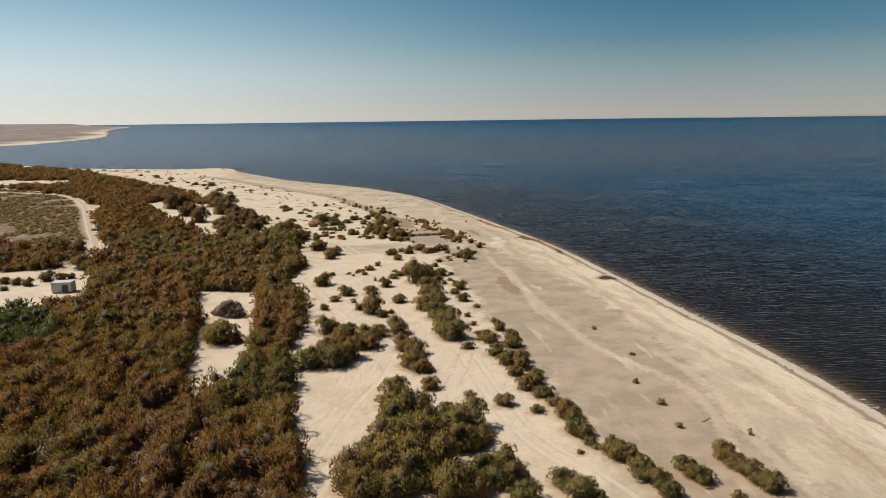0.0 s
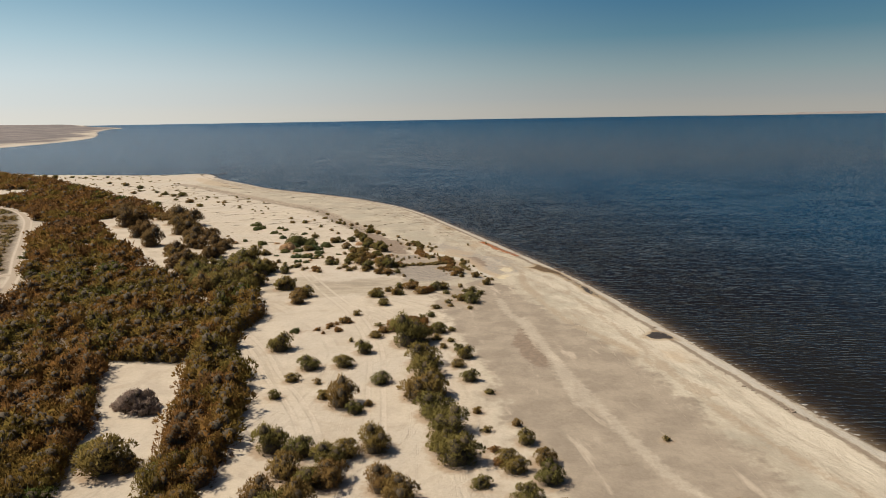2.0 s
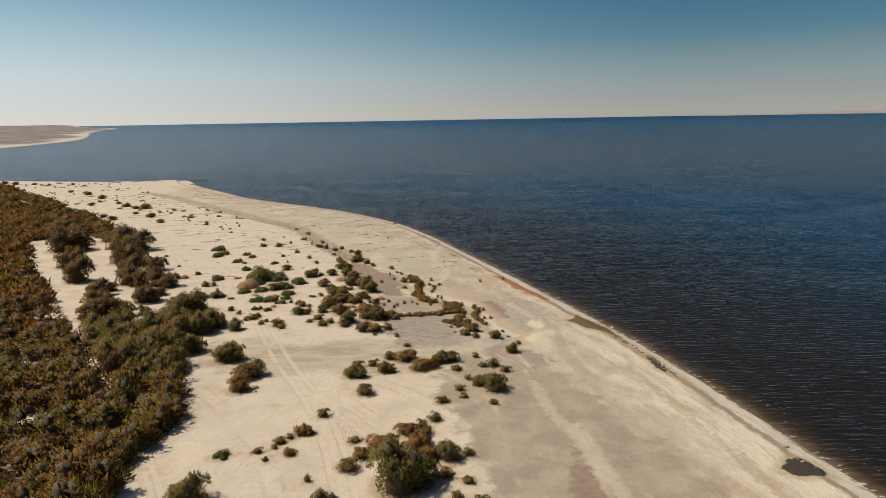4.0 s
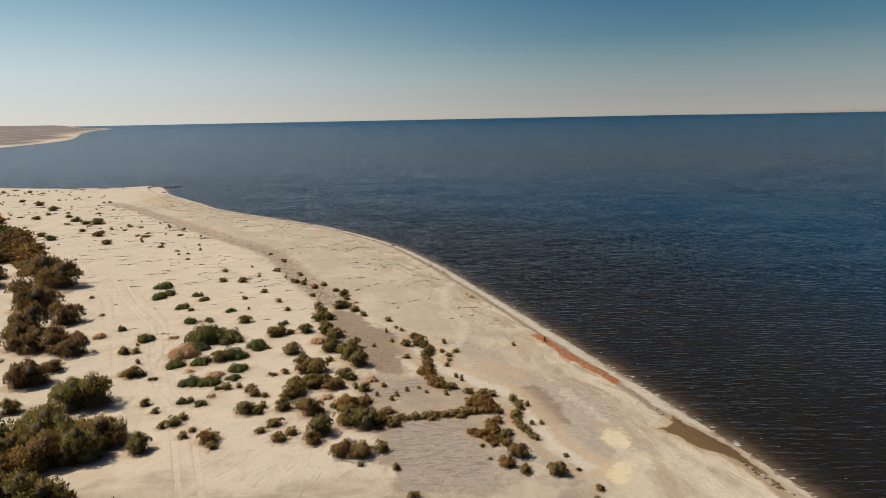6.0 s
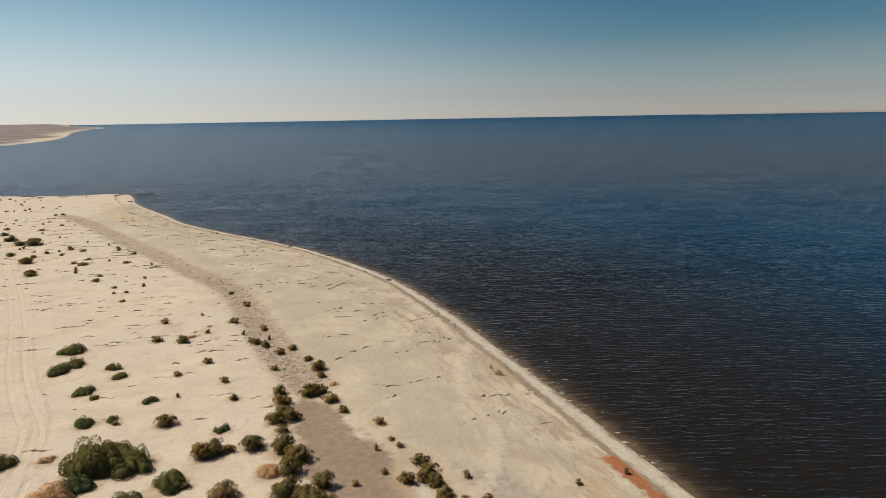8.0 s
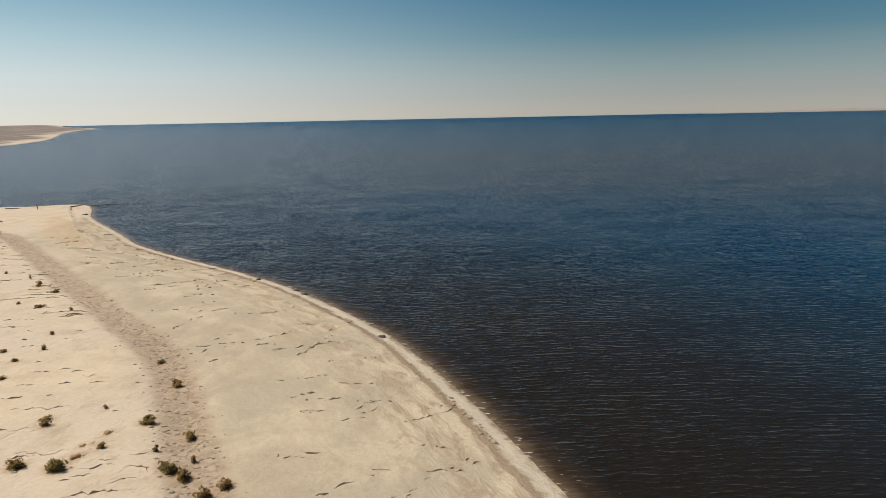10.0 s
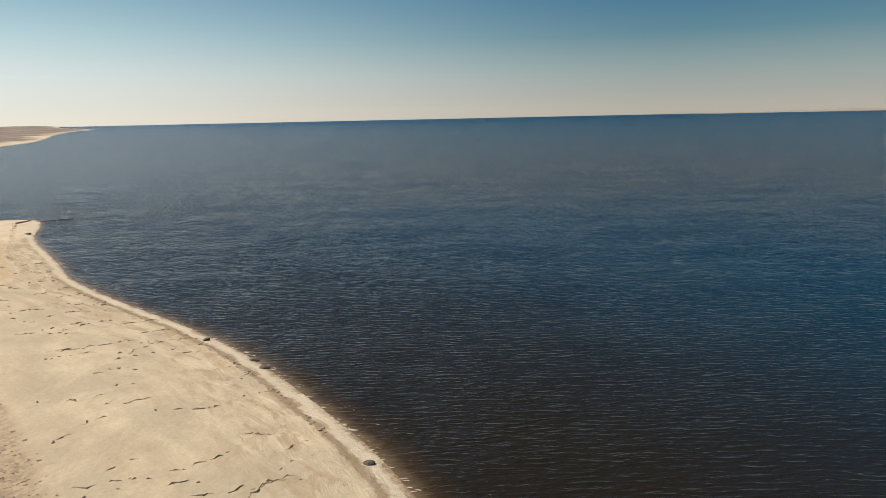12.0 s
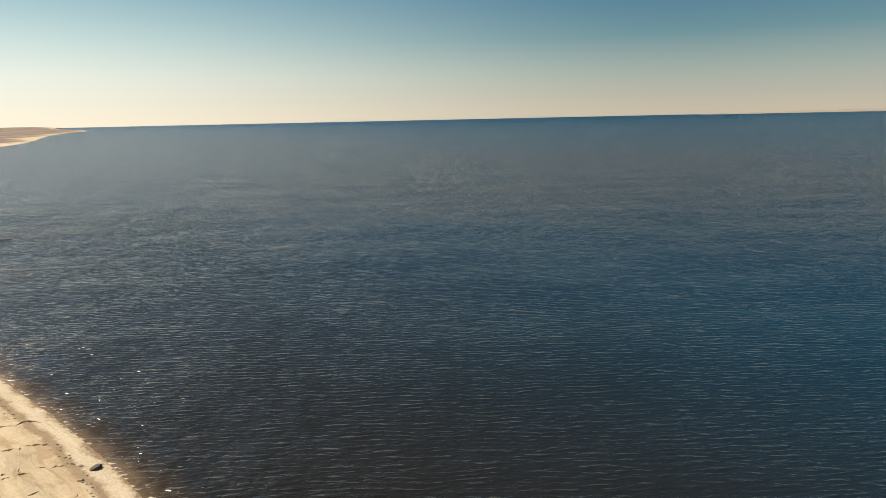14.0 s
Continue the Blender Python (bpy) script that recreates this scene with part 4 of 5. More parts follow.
def water_material():
    m, nt, bsdf, pos, out, geo = material("lake_water")
    sd = n_attr(nt, "shore")
    tilt = nt.nodes.new("ShaderNodeMapping")
    tilt.inputs["Rotation"].default_value = (0, 0, radians(2))
    link(nt, pos, tilt.inputs[0])
    p = tilt.outputs[0]
    ripple = n_noise(nt, n_scaled(nt, p, (0.55, 1.7, 1.0)), 1.0, 3, 0.5, 0.3)
    chop = n_noise(nt, n_scaled(nt, p, (0.26, 0.50, 1.0)), 1.0, 3, 0.55)
    fine = n_noise(nt, n_scaled(nt, p, (0.9, 2.6, 1.0)), 1.0, 2, 0.5)
    swell = n_noise(nt, n_scaled(nt, p, (0.030, 0.055, 1.0)), 1.0, 3)
    h = n_math(nt, "ADD", n_math(nt, "MULTIPLY", ripple, 0.22), n_math(nt, "ADD", n_math(nt, "MULTIPLY", chop, 0.22), n_math(nt, "MULTIPLY", fine, 0.13)))
    gust = n_noise(nt, n_scaled(nt, p, (0.08, 0.15, 1.0)), 1.0, 2, 0.5, 0.3)
    h = n_math(nt, "ADD", h, n_math(nt, "MULTIPLY", gust, 0.32))
    h = n_math(nt, "MULTIPLY", h, n_step(nt, swell, 0.25, 0.75, 0.75, 1.25))
    ysep = nt.nodes.new("ShaderNodeSeparateXYZ")
    link(nt, p, ysep.inputs[0])
    # trains of short wavelets about a metre apart
    phase = n_math(nt, "ADD", n_math(nt, "MULTIPLY", ysep.outputs[1], 7.6), n_math(nt, "ADD", n_math(nt, "MULTIPLY", chop, 9.0), n_math(nt, "MULTIPLY", gust, 22.0)))
    crest = n_math(nt, "POWER", n_math(nt, "ADD", n_math(nt, "MULTIPLY", n_math(nt, "SINE", phase), 0.5), 0.5), 2.6)
    train = n_math(nt, "MULTIPLY", crest, n_step(nt, n_noise(nt, n_scaled(nt, p, (0.34, 0.5, 1.0)), 1.0, 3, 0.6), 0.35, 0.65, 0.015, 0.055))
    h = n_math(nt, "ADD", h, train)
    h = n_math(nt, "ADD", h, n_math(nt, "MULTIPLY", ysep.outputs[1], LEE))  # the steeper lee sides of the wavelets
    link(nt, n_bump(nt, h, 1.0, WAVE), bsdf.inputs["Normal"])
    deep = n_mix(nt, n_step(nt, swell, 0.35, 0.65), (0.0026, 0.026, 0.052), (0.0034, 0.031, 0.060))
    edge = n_math(nt, "ADD", sd, n_math(nt, "MULTIPLY", n_math(nt, "SUBTRACT", chop, 0.5), 2.0))
    # water base colour made paler and greyer off the point
    greyed = n_math(nt, "MULTIPLY", n_math(nt, "MULTIPLY", n_step(nt, ysep.outputs[1], 250.0, 460.0), n_step(nt, sd, -800.0, -100.0)), n_step(nt, swell, 0.25, 0.75, 0.7, 1.0))
    deep = n_mix(nt, greyed, deep, (0.036, 0.043, 0.049))
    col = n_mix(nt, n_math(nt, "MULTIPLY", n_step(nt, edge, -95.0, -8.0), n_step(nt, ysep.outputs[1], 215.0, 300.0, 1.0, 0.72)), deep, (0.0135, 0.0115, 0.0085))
    col = n_mix(nt, n_step(nt, edge, -4.0, -0.4), col, (0.036, 0.024, 0.013))
    col = n_mix(nt, n_step(nt, edge, -1.6, 0.3), col, (0.12, 0.085, 0.05))
    foam_glint = n_math(nt, "MULTIPLY", n_step(nt, n_math(nt, "ADD", sd, n_math(nt, "MULTIPLY", n_math(nt, "SUBTRACT", ripple, 0.5), 2.5)), -0.55, -0.25), n_step(nt, fine, 0.55, 0.68))
    # sun sparkle and wavelet foam painted as pale flecks close inshore
    glint_fleck = n_math(nt, "MULTIPLY", n_step(nt, sd, -6.0, -0.5), n_step(nt, n_noise(nt, n_scaled(nt, p, (1.0, 4.2, 1.0)), 1.0, 2, 0.5), 0.70, 0.74))
    foam_glint = n_math(nt, "MAXIMUM", foam_glint, glint_fleck)
    col = n_mix(nt, n_math(nt, "MULTIPLY", foam_glint, 0.7), col, (0.62, 0.58, 0.50))
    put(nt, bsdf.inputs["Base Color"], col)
    # wind lanes and cat's paws: rougher and smoother patches
    lane = n_math(nt, "ADD", n_math(nt, "MULTIPLY", n_noise(nt, n_scaled(nt, p, (0.62, 0.14, 1.0)), 1.0, 3, 0.7, 0.2), 0.6), n_math(nt, "MULTIPLY", n_noise(nt, n_scaled(nt, p, (0.13, 0.03, 1.0)), 1.0, 4, 0.7, 0.2), 0.4))
    put(nt, bsdf.inputs["Roughness"], n_step(nt, lane, 0.38, 0.62, 0.10, 0.14))
    bsdf.inputs["IOR"].default_value = 1.333
    put(nt, bsdf.inputs["Specular IOR Level"], n_step(nt, lane, 0.40, 0.60, 0.46, 0.17))
    return m


WAVE, LEE = 0.80, 0.180


def foliage_material(name, tones, stuff=False):
    """Leaves in the given tones, from shaded to sunlit sprigs, each plant and each sprig a little different."""
    m, nt, bsdf, pos, out, geo = material(name)
    leaf = geo.outputs["Random Per Island"]
    if stuff:
        plant = n_attr(nt, "tone")
        patch = n_noise(nt, pos, 0.075, 3, 0.6)
        plant = n_math(nt, "ADD", n_math(nt, "MULTIPLY", plant, 0.36), n_math(nt, "SUBTRACT", n_math(nt, "MULTIPLY", patch, 1.9), 0.53), True)
    else:
        info = nt.nodes.new("ShaderNodeObjectInfo")
        plant = info.outputs["Random"]
    col = n_ramp(nt, plant, [(k / (len(tones) - 1), c) for k, c in enumerate(tones)])
    col = n_mix(nt, 1.0, col, n_mix(nt, leaf, (0.84, 0.85, 0.86), (1.15, 1.14, 1.11)), "MULTIPLY")
    put(nt, bsdf.inputs["Base Color"], col)
    bsdf.inputs["Roughness"].default_value = 0.9
    bsdf.inputs["Specular IOR Level"].default_value = 0.03
    glow = nt.nodes.new("ShaderNodeBsdfTranslucent")
    put(nt, glow.inputs[0], col)
    both = nt.nodes.new("ShaderNodeMixShader")
    both.inputs[0].default_value = 0.30
    link(nt, bsdf.outputs[0], both.inputs[1])
    link(nt, glow.outputs[0], both.inputs[2])
    link(nt, both.outputs[0], out.inputs[0])
    return m


def plain_material(name, a, b, scale, rough=0.85, bump=0.3):
    m, nt, bsdf, pos, out, geo = material(name)
    n1, n2 = n_noise(nt, pos, scale, 4, 0.6), n_noise(nt, pos, scale * 7, 3, 0.6)
    put(nt, bsdf.inputs["Base Color"], n_mix(nt, n_math(nt, "ADD", n_math(nt, "MULTIPLY", n1, 0.7), n_math(nt, "MULTIPLY", n2, 0.3)), a, b))
    bsdf.inputs["Roughness"].default_value = rough
    link(nt, n_bump(nt, n2, bump, 0.03), bsdf.inputs["Normal"])
    return m


M_GROUND, M_WATER = ground_material(), water_material()
M_OLIVE = foliage_material("tamarisk_foliage", [(0.150, 0.132, 0.042), (0.195, 0.155, 0.047), (0.225, 0.158, 0.048), (0.235, 0.140, 0.050)])
M_GREEN = foliage_material("saltbush_foliage", [(0.085, 0.104, 0.042), (0.108, 0.118, 0.044), (0.160, 0.135, 0.046)])
M_RUST = foliage_material("rusty_foliage", [(0.25, 0.130, 0.045), (0.28, 0.146, 0.050), (0.26, 0.165, 0.060)])
M_DRY = foliage_material("dry_foliage", [(0.56, 0.35, 0.18), (0.56, 0.38, 0.215)])
M_BROWN = foliage_material("brown_foliage", [(0.165, 0.108, 0.046), (0.19, 0.115, 0.048), (0.20, 0.132, 0.050)])
M_GREY = foliage_material("bare_twigs", [(0.25, 0.185, 0.145), (0.30, 0.22, 0.17)])
M_SCRUB = foliage_material("scrub_foliage", [(0.19, 0.16, 0.058), (0.25, 0.19, 0.068), (0.29, 0.185, 0.072)], True)
M_THICKET = foliage_material("thicket_foliage", [(0.075, 0.092, 0.024), (0.145, 0.112, 0.029), (0.185, 0.120, 0.030), (0.205, 0.102, 0.031), (0.170, 0.092, 0.038)], True)
M_STEM = plain_material("grey_bark", (0.12, 0.085, 0.06), (0.22, 0.17, 0.12), 4.0)
# twig brown darkened to put the shade inside a crown into its colour
M_CORE_SHADE = plain_material("shaded_twigs", (0.062, 0.042, 0.019), (0.10, 0.068, 0.032), 3.0)
M_CLOD = plain_material("dry_mud_clod", (0.20, 0.148, 0.10), (0.36, 0.275, 0.19), 2.5)
M_STONE = plain_material("dark_wet_stone", (0.05, 0.042, 0.036), (0.13, 0.105, 0.085), 3.0)
M_LEDGE = plain_material("crusted_sand_ledge", (0.36, 0.285, 0.195), (0.48, 0.385, 0.27), 1.5)
M_TIMBER = plain_material("weathered_timber", (0.10, 0.075, 0.055), (0.20, 0.155, 0.115), 3.0)


def mesh_object(name, verts, faces, mat, parent=None, smooth=False, inner=None):
    me = bpy.data.meshes.new(name)
    me.from_pydata(verts, [], faces)
    me.materials.append(mat)
    if inner:
        me.materials.append(inner[0])
        me.polygons.foreach_set("material_index", (np.arange(len(faces)) >= inner[1]).astype(np.int32))
    if smooth:
        me.polygons.foreach_set("use_smooth", [True] * len(me.polygons))
    me.update()
    ob = new(name, me)
    ob.parent = parent
    return ob


def set_normals(me, normals):
    at = me.attributes.new("custom_normal", "FLOAT_VECTOR", "POINT")
    at.data.foreach_set("vector", np.asarray(normals, dtype=np.float32).ravel())


def add_attribute(me, name, values):
    at = me.attributes.new(name, "FLOAT", "POINT")
    at.data.foreach_set("value", np.asarray(values, dtype=np.float32))


def steps(parts):
    """Grid lines: (start, end, step), the step growing evenly over far stretches."""
    out = []
    for lo, hi, a, b in parts:
        x = lo
        while x < hi - 1e-6:
            out.append(x)
            x += a + (b - a) * (x - lo) / (hi - lo)
    out.append(parts[-1][1])
    return np.array(out)


def sheet(name, xs, ys, mat, height, attributes):
    gx, gy = np.meshgrid(xs, ys)
    q = np.column_stack([gx.ravel(), gy.ravel()])
    z = height(q)
    nx, ny = len(xs), len(ys)
    i = (np.arange(ny - 1)[:, None] * nx + np.arange(nx - 1)[None, :]).ravel()
    faces = np.column_stack([i, i + 1, i + 1 + nx, i + nx])
    me = bpy.data.meshes.new(name)
    me.vertices.add(len(q))
    me.vertices.foreach_set("co", np.column_stack([q, z]).ravel())
    me.loops.add(faces.size)
    me.loops.foreach_set("vertex_index", faces.ravel())
    me.polygons.add(len(faces))
    me.polygons.foreach_set("loop_start", np.arange(len(faces)) * 4)
    me.polygons.foreach_set("use_smooth", np.ones(len(faces), bool))
    me.update(calc_edges=True)
    me.materials.append(mat)
    for key, values in attributes(q).items():
        add_attribute(me, key, values)
    return new(name, me)


# ground: one sheet out to the horizon
GX = steps([(-5200, -1500, 420, 40), (-1500, -420, 30, 12), (-420, -125, 14, 2.0), (-125, 46, 0.75, 0.62), (46, 90, 2, 8), (90, 5200, 60, 500)])
GY = steps([(-400, 20, 40, 1.5), (20, 250, 0.7, 0.85), (250, 470, 1.0, 4.5), (470, 1300, 7, 14), (1300, 5400, 18, 110)])


def litter_distance(q):
    """How far a place lies outside the nearest shrub."""
    out = np.full(len(q), 9.0)
    rows = np.nonzero((q[:, 0] > -130) & (q[:, 0] < 45) & (q[:, 1] > 25) & (q[:, 1] < 330))[0]
    rows = rows[np.argsort(q[rows, 1], kind="stable")]
    ys = q[rows, 1]
    for x, y, r in ALL_SHRUBS:
        near = rows[np.searchsorted(ys, y - r - 3):np.searchsorted(ys, y + r + 3)]
        out[near] = np.minimum(out[near], np.hypot(q[near, 0] - x, q[near, 1] - y) - r)
    return out


def ground_zones(q):
    sd = shore_distance(q)
    gully, channel = line_distance(q, GULLY_LINE, 20), line_distance(q, CHANNEL_LINE, 20)
    veg = np.minimum(area_distance(q, THICKET), -np.max([area_distance(q, z, 20) for z in CLEARINGS + [PLAIN]], axis=0))
    road = nearest_side(q, [ROAD_LINE, SPUR_LINE])
    # the flats lie between the old gully and the water
    edge = np.interp(q[:, 1], [40, 60, 85, 105, 130, 150, 180, 200, 231, 260, 298], [11, 9, 5, 3, 2, -1, -14, -24, -42, -64, -94])
    def areas(rings):
        return np.max([area_distance(q, z, 20) for z in rings], axis=0)

    def lines(paths):
        return np.min([line_distance(q, t, 20) for t in paths], axis=0)

    return {"litter": litter_distance(q), "shore": sd, "mud": areas(MUD), "gully": gully, "channel": channel, "thicket": veg, "road": road,
            "flat": q[:, 0] - edge, "plain": area_distance(q, PLAIN, 20), "pond": areas(POND), "crust": area_distance(q, CRUST, 20),
            "gravel": areas(GRAVEL), "rusty": areas(RUSTY_SAND), "silt": np.maximum(area_distance(q, SILT, 20), areas([SILT_PATCH, SILT_FLAT]) - 0.4),
            "streak": lines(STREAK_LINES), "band": lines(BAND_LINES), "damp": area_distance(q, DAMP, 20), "ochre": areas(OCHRE), "red": line_distance(q, RED_LINE, 20),
            "track": nearest_side(q, TRACK_LINES), "faint": nearest_side(q, FAINT_LINES)}


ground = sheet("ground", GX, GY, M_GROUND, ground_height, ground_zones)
tagged(ground, "pale sandy lakeshore with mud flats and wheel tracks", "ground", kind="structure")

WX = steps([(-5200, -420, 420, 60), (-420, -125, 12, 3.0), (-125, 60, 2.0, 2.0), (60, 5200, 12, 420)])
WY = steps([(-400, 20, 60, 4), (20, 420, 2.0, 3.0), (420, 1300, 8, 30), (1300, 5400, 40, 200)])
water = sheet("water", WX, WY, M_WATER, lambda q: np.zeros(len(q)), lambda q: {"shore": shore_distance(q)})
tagged(water, "dark blue salt lake with small wind ripples", "lake", kind="structure")


# plants
def rot_z(p, a):
    c, s = math.cos(a), math.sin(a)
    return np.column_stack([p[:, 0] * c - p[:, 1] * s, p[:, 0] * s + p[:, 1] * c, p[:, 2]])


def sprigs(rng, count, length, width, tufts, upright, skin=(0.55, 0.52), loose=0.45):
    """Leafy sprigs as slim blades on the skin of many tufts: (3 * count, 3) corner points and their normals."""
    L = np.array(tufts)
    k = rng.choice(len(L), count, p=L[:, 3] ** 2 / np.sum(L[:, 3] ** 2))
    L = L[k]
    u = rng.normal(size=(count, 3))
    u[:, 2] = np.where(u[:, 2] < 0, -0.55 * u[:, 2], u[:, 2])
    u /= np.linalg.norm(u, axis=1)[:, None]
    depth = (skin[0] + skin[1] * rng.uniform(0, 1, count) ** 0.6)[:, None]
    base = L[:, :3] + u * depth * np.column_stack([L[:, 3], L[:, 3], L[:, 4]])
    base[:, 2] = np.maximum(base[:, 2], 0.01)
    way = u * np.array([1, 1, 0.8]) + np.array([0, 0, upright]) + rng.normal(scale=loose, size=(count, 3))
    way /= np.linalg.norm(way, axis=1)[:, None]
    side = np.cross(way, rng.normal(size=(count, 3)))
    side /= np.linalg.norm(side, axis=1)[:, None] + 1e-9
    ln = (length * rng.uniform(0.5, 1.7, count))[:, None]
    wd = (width * rng.uniform(0.6, 1.3, count))[:, None]
    p = np.stack([base - side * wd, base + side * wd, base + way * ln], axis=1)
    # the leaf faces outwards, and is lit as a bit of its tuft's rounded outside
    out = 0.62 * u + 0.38 * base / (np.linalg.norm(base, axis=1)[:, None] + 1e-9) + rng.normal(scale=0.10, size=(count, 3))
    out /= np.linalg.norm(out, axis=1)[:, None]
    turned = np.einsum("ij,ij->i", np.cross(p[:, 1] - p[:, 0], p[:, 2] - p[:, 0]), out) < 0
    p[turned] = p[turned][:, [1, 0, 2]]
    return p.reshape(-1, 3), np.repeat(out, 3, axis=0)


def tufted(rng, n, tall):
    """Tufts that make up a crown of radius 1: x, y, z of the centre, radius, height; the first fills the middle."""
    tufts = [(rng.uniform(-0.1, 0.1), rng.uniform(-0.1, 0.1), 0.0, 0.66, 0.70 * tall)]
    skew = rng.uniform(0, 6.28)
    for i in range(n):
        a = 2.4 * i + rng.uniform(-0.4, 0.4)
        d = 0.78 * math.sqrt((i + 0.5) / n) * rng.uniform(0.85, 1.15)
        r = rng.uniform(0.17, 0.34)
        z = tall * (0.78 * math.sqrt(max(0.0, 1 - (d / 0.95) ** 2)) * rng.uniform(0.55, 1.05) + 0.10 * math.cos(a - skew))
        tufts.append((d * math.cos(a), d * math.sin(a), max(0.06, z - 0.25 * r), r, r * tall * rng.uniform(0.75, 1.25)))
    return tufts


def cushions(rng, n, tall):
    """Smooth rounded cushions that make up a low mound of radius 1."""
    out = [(rng.uniform(-0.2, 0.2), rng.uniform(-0.2, 0.2), 0.0, 0.56, 0.80 * tall)]
    for i in range(n):
        a = 2 * math.pi * (i + rng.uniform(-0.25, 0.25)) / n
        d, r = rng.uniform(0.36, 0.74), rng.uniform(0.28, 0.50)
        out.append((d * math.cos(a), d * math.sin(a), 0.0, r, tall * rng.uniform(0.48, 0.98)))
    return out


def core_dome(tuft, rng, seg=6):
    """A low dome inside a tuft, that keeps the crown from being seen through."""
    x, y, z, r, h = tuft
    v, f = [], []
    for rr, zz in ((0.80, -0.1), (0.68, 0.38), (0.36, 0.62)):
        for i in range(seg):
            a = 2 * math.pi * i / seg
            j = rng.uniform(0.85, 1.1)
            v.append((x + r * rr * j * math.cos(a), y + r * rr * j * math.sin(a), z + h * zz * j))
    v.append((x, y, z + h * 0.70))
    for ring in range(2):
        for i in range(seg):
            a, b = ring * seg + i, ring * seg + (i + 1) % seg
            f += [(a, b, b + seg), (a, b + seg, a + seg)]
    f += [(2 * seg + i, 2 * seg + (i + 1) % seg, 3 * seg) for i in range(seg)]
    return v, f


def crown_arrays(seed, count, length, width, n_lobes, tall, upright, mound=False):
    """Corner points, triangles, and how many of the triangles are leaves: the rest are inner domes, shade-coloured in
    loose crowns.
    """
    rng = np.random.default_rng(seed)
    lobes = cushions(rng, n_lobes, tall) if mound else tufted(rng, n_lobes, tall)
    p, normals = sprigs(rng, count, length, width, lobes, upright, (0.80, 0.18), 0.85) if mound else sprigs(rng, count, length, width, lobes, upright)
    verts = [tuple(c) for c in p]
    faces = [(3 * i, 3 * i + 1, 3 * i + 2) for i in range(count)]
    normals = [normals]
    for lobe in lobes if mound else lobes[: 1 + n_lobes // 3]:
        v, f = core_dome(lobe, rng)
        o = len(verts)
        verts += v
        faces += [tuple(i + o for i in t) for t in f]
        way = np.array(v) - np.array([lobe[0], lobe[1], lobe[2] - 0.1])
        normals.append(way / np.linalg.norm(way, axis=1)[:, None])
    return verts, faces, count, np.vstack(normals)


def stem_arrays(seed, n=5, tall=0.8):
    rng = np.random.default_rng(seed)
    verts, faces = [], []
    for i in range(n):
        a = 2 * math.pi * (i + rng.uniform(-0.3, 0.3)) / n
        lean = rng.uniform(0.25, 0.6)
        for t, r in ((0.0, 0.030), (0.55, 0.020), (1.0, 0.006)):
            cx, cy, cz = math.cos(a) * (0.08 + lean * t), math.sin(a) * (0.08 + lean * t), tall * t - 0.12
            for k in range(4):
                b = math.pi / 2 * k
                verts.append((cx + r * math.cos(b), cy + r * math.sin(b), cz))
        o = len(verts) - 12
        for ring in range(2):
            for k in range(4):
                p, q = o + ring * 4 + k, o + ring * 4 + (k + 1) % 4
                faces.append((p, q, q + 4, p + 4))
    return verts, faces


def make_shrub(name, seed, mat, count, length, width, n_lobes, tall, upright, label, category, group, mound):
    root = new(name)
    tagged(root, label, category, group)
    v, f, leaves, normals = crown_arrays(seed, count, length, width, n_lobes, tall, upright, mound)
    set_normals(mesh_object("foliage", v, f, mat, root, True, None if mound else (M_CORE_SHADE, leaves)).data, normals)
    v, f = stem_arrays(seed, 5, tall * 0.8)
    mesh_object("stem", v, f, M_STEM, root)
    return root


def shrub_kind(name, mat, tall, upright, label, small_label, category, group, seed, leaf=1.0, more=1.0, mound=False):
    """Four large and two small patterns of one kind of shrub, parked as the first plants of the kind."""
    large = [make_shrub(name, seed + i, mat, int(3000 * more), 0.080 * leaf, 0.026 * leaf, 7 + i if mound else 13 + 3 * i, tall, upright, label, category, group, mound) for i in range(4)]
    small = [make_shrub(name, seed + 9 + i, mat, int(800 * more), 0.14 * leaf, 0.046 * leaf, 4 if mound else 7, tall, upright, small_label, category, group, mound) for i in range(2)]
    return {"large": large, "small": small, "used": set(), "size": 0.9 if mound else 1.0}


def plant(kind, places, rng):
    zs = ground_height(np.array(places)[:, :2])
    for (x, y, r), z in zip(places, zs):
        r *= (1.0 if y < 200 else 0.85) * kind["size"]
        pool = kind["large"] if r > 0.75 else kind["small"]
        src = pool[rng.integers(0, len(pool))]
        z = float(z) - 0.05
        h = r * rng.uniform(0.95, 1.35) * (0.85 if y > 200 else 1.35 if r > 1.3 else 1.15)
        turn = Matrix.Translation((x, y, z)) @ Matrix.Rotation(rng.uniform(0, 6.28), 4, "Z")
        size = Matrix.Diagonal((r * rng.uniform(1.0, 1.25), r * rng.uniform(1.0, 1.25), h, 1))
        if src.name in kind["used"]:
            ob = copy_thing(src, turn)
        else:
            ob = src
            kind["used"].add(src.name)
        ob.matrix_basis = turn @ size


rng = np.random.default_rng(5)
TAMARISK = shrub_kind("tamarisk_shrub", M_OLIVE, 1.0, 0.35, "olive-brown feathery tamarisk shrub on pale sand", "small olive-brown scrub bush on pale sand", "shrub", "tamarisks on the beach", 10)
SALTBUSH = shrub_kind("saltbush", M_GREEN, 0.72, 0.1, "dense dark green cushion-shaped saltbush on sand", "small dark green saltbush on sand", "shrub", "saltbushes on the beach", 40, 0.60, 2.6, True)
RUSTY = shrub_kind("rusty_shrub", M_RUST, 0.85, 0.5, "rust-brown half-dry shrub beside the mud flat", "small rust-brown dry shrub", "shrub", "rusty shrubs", 70)
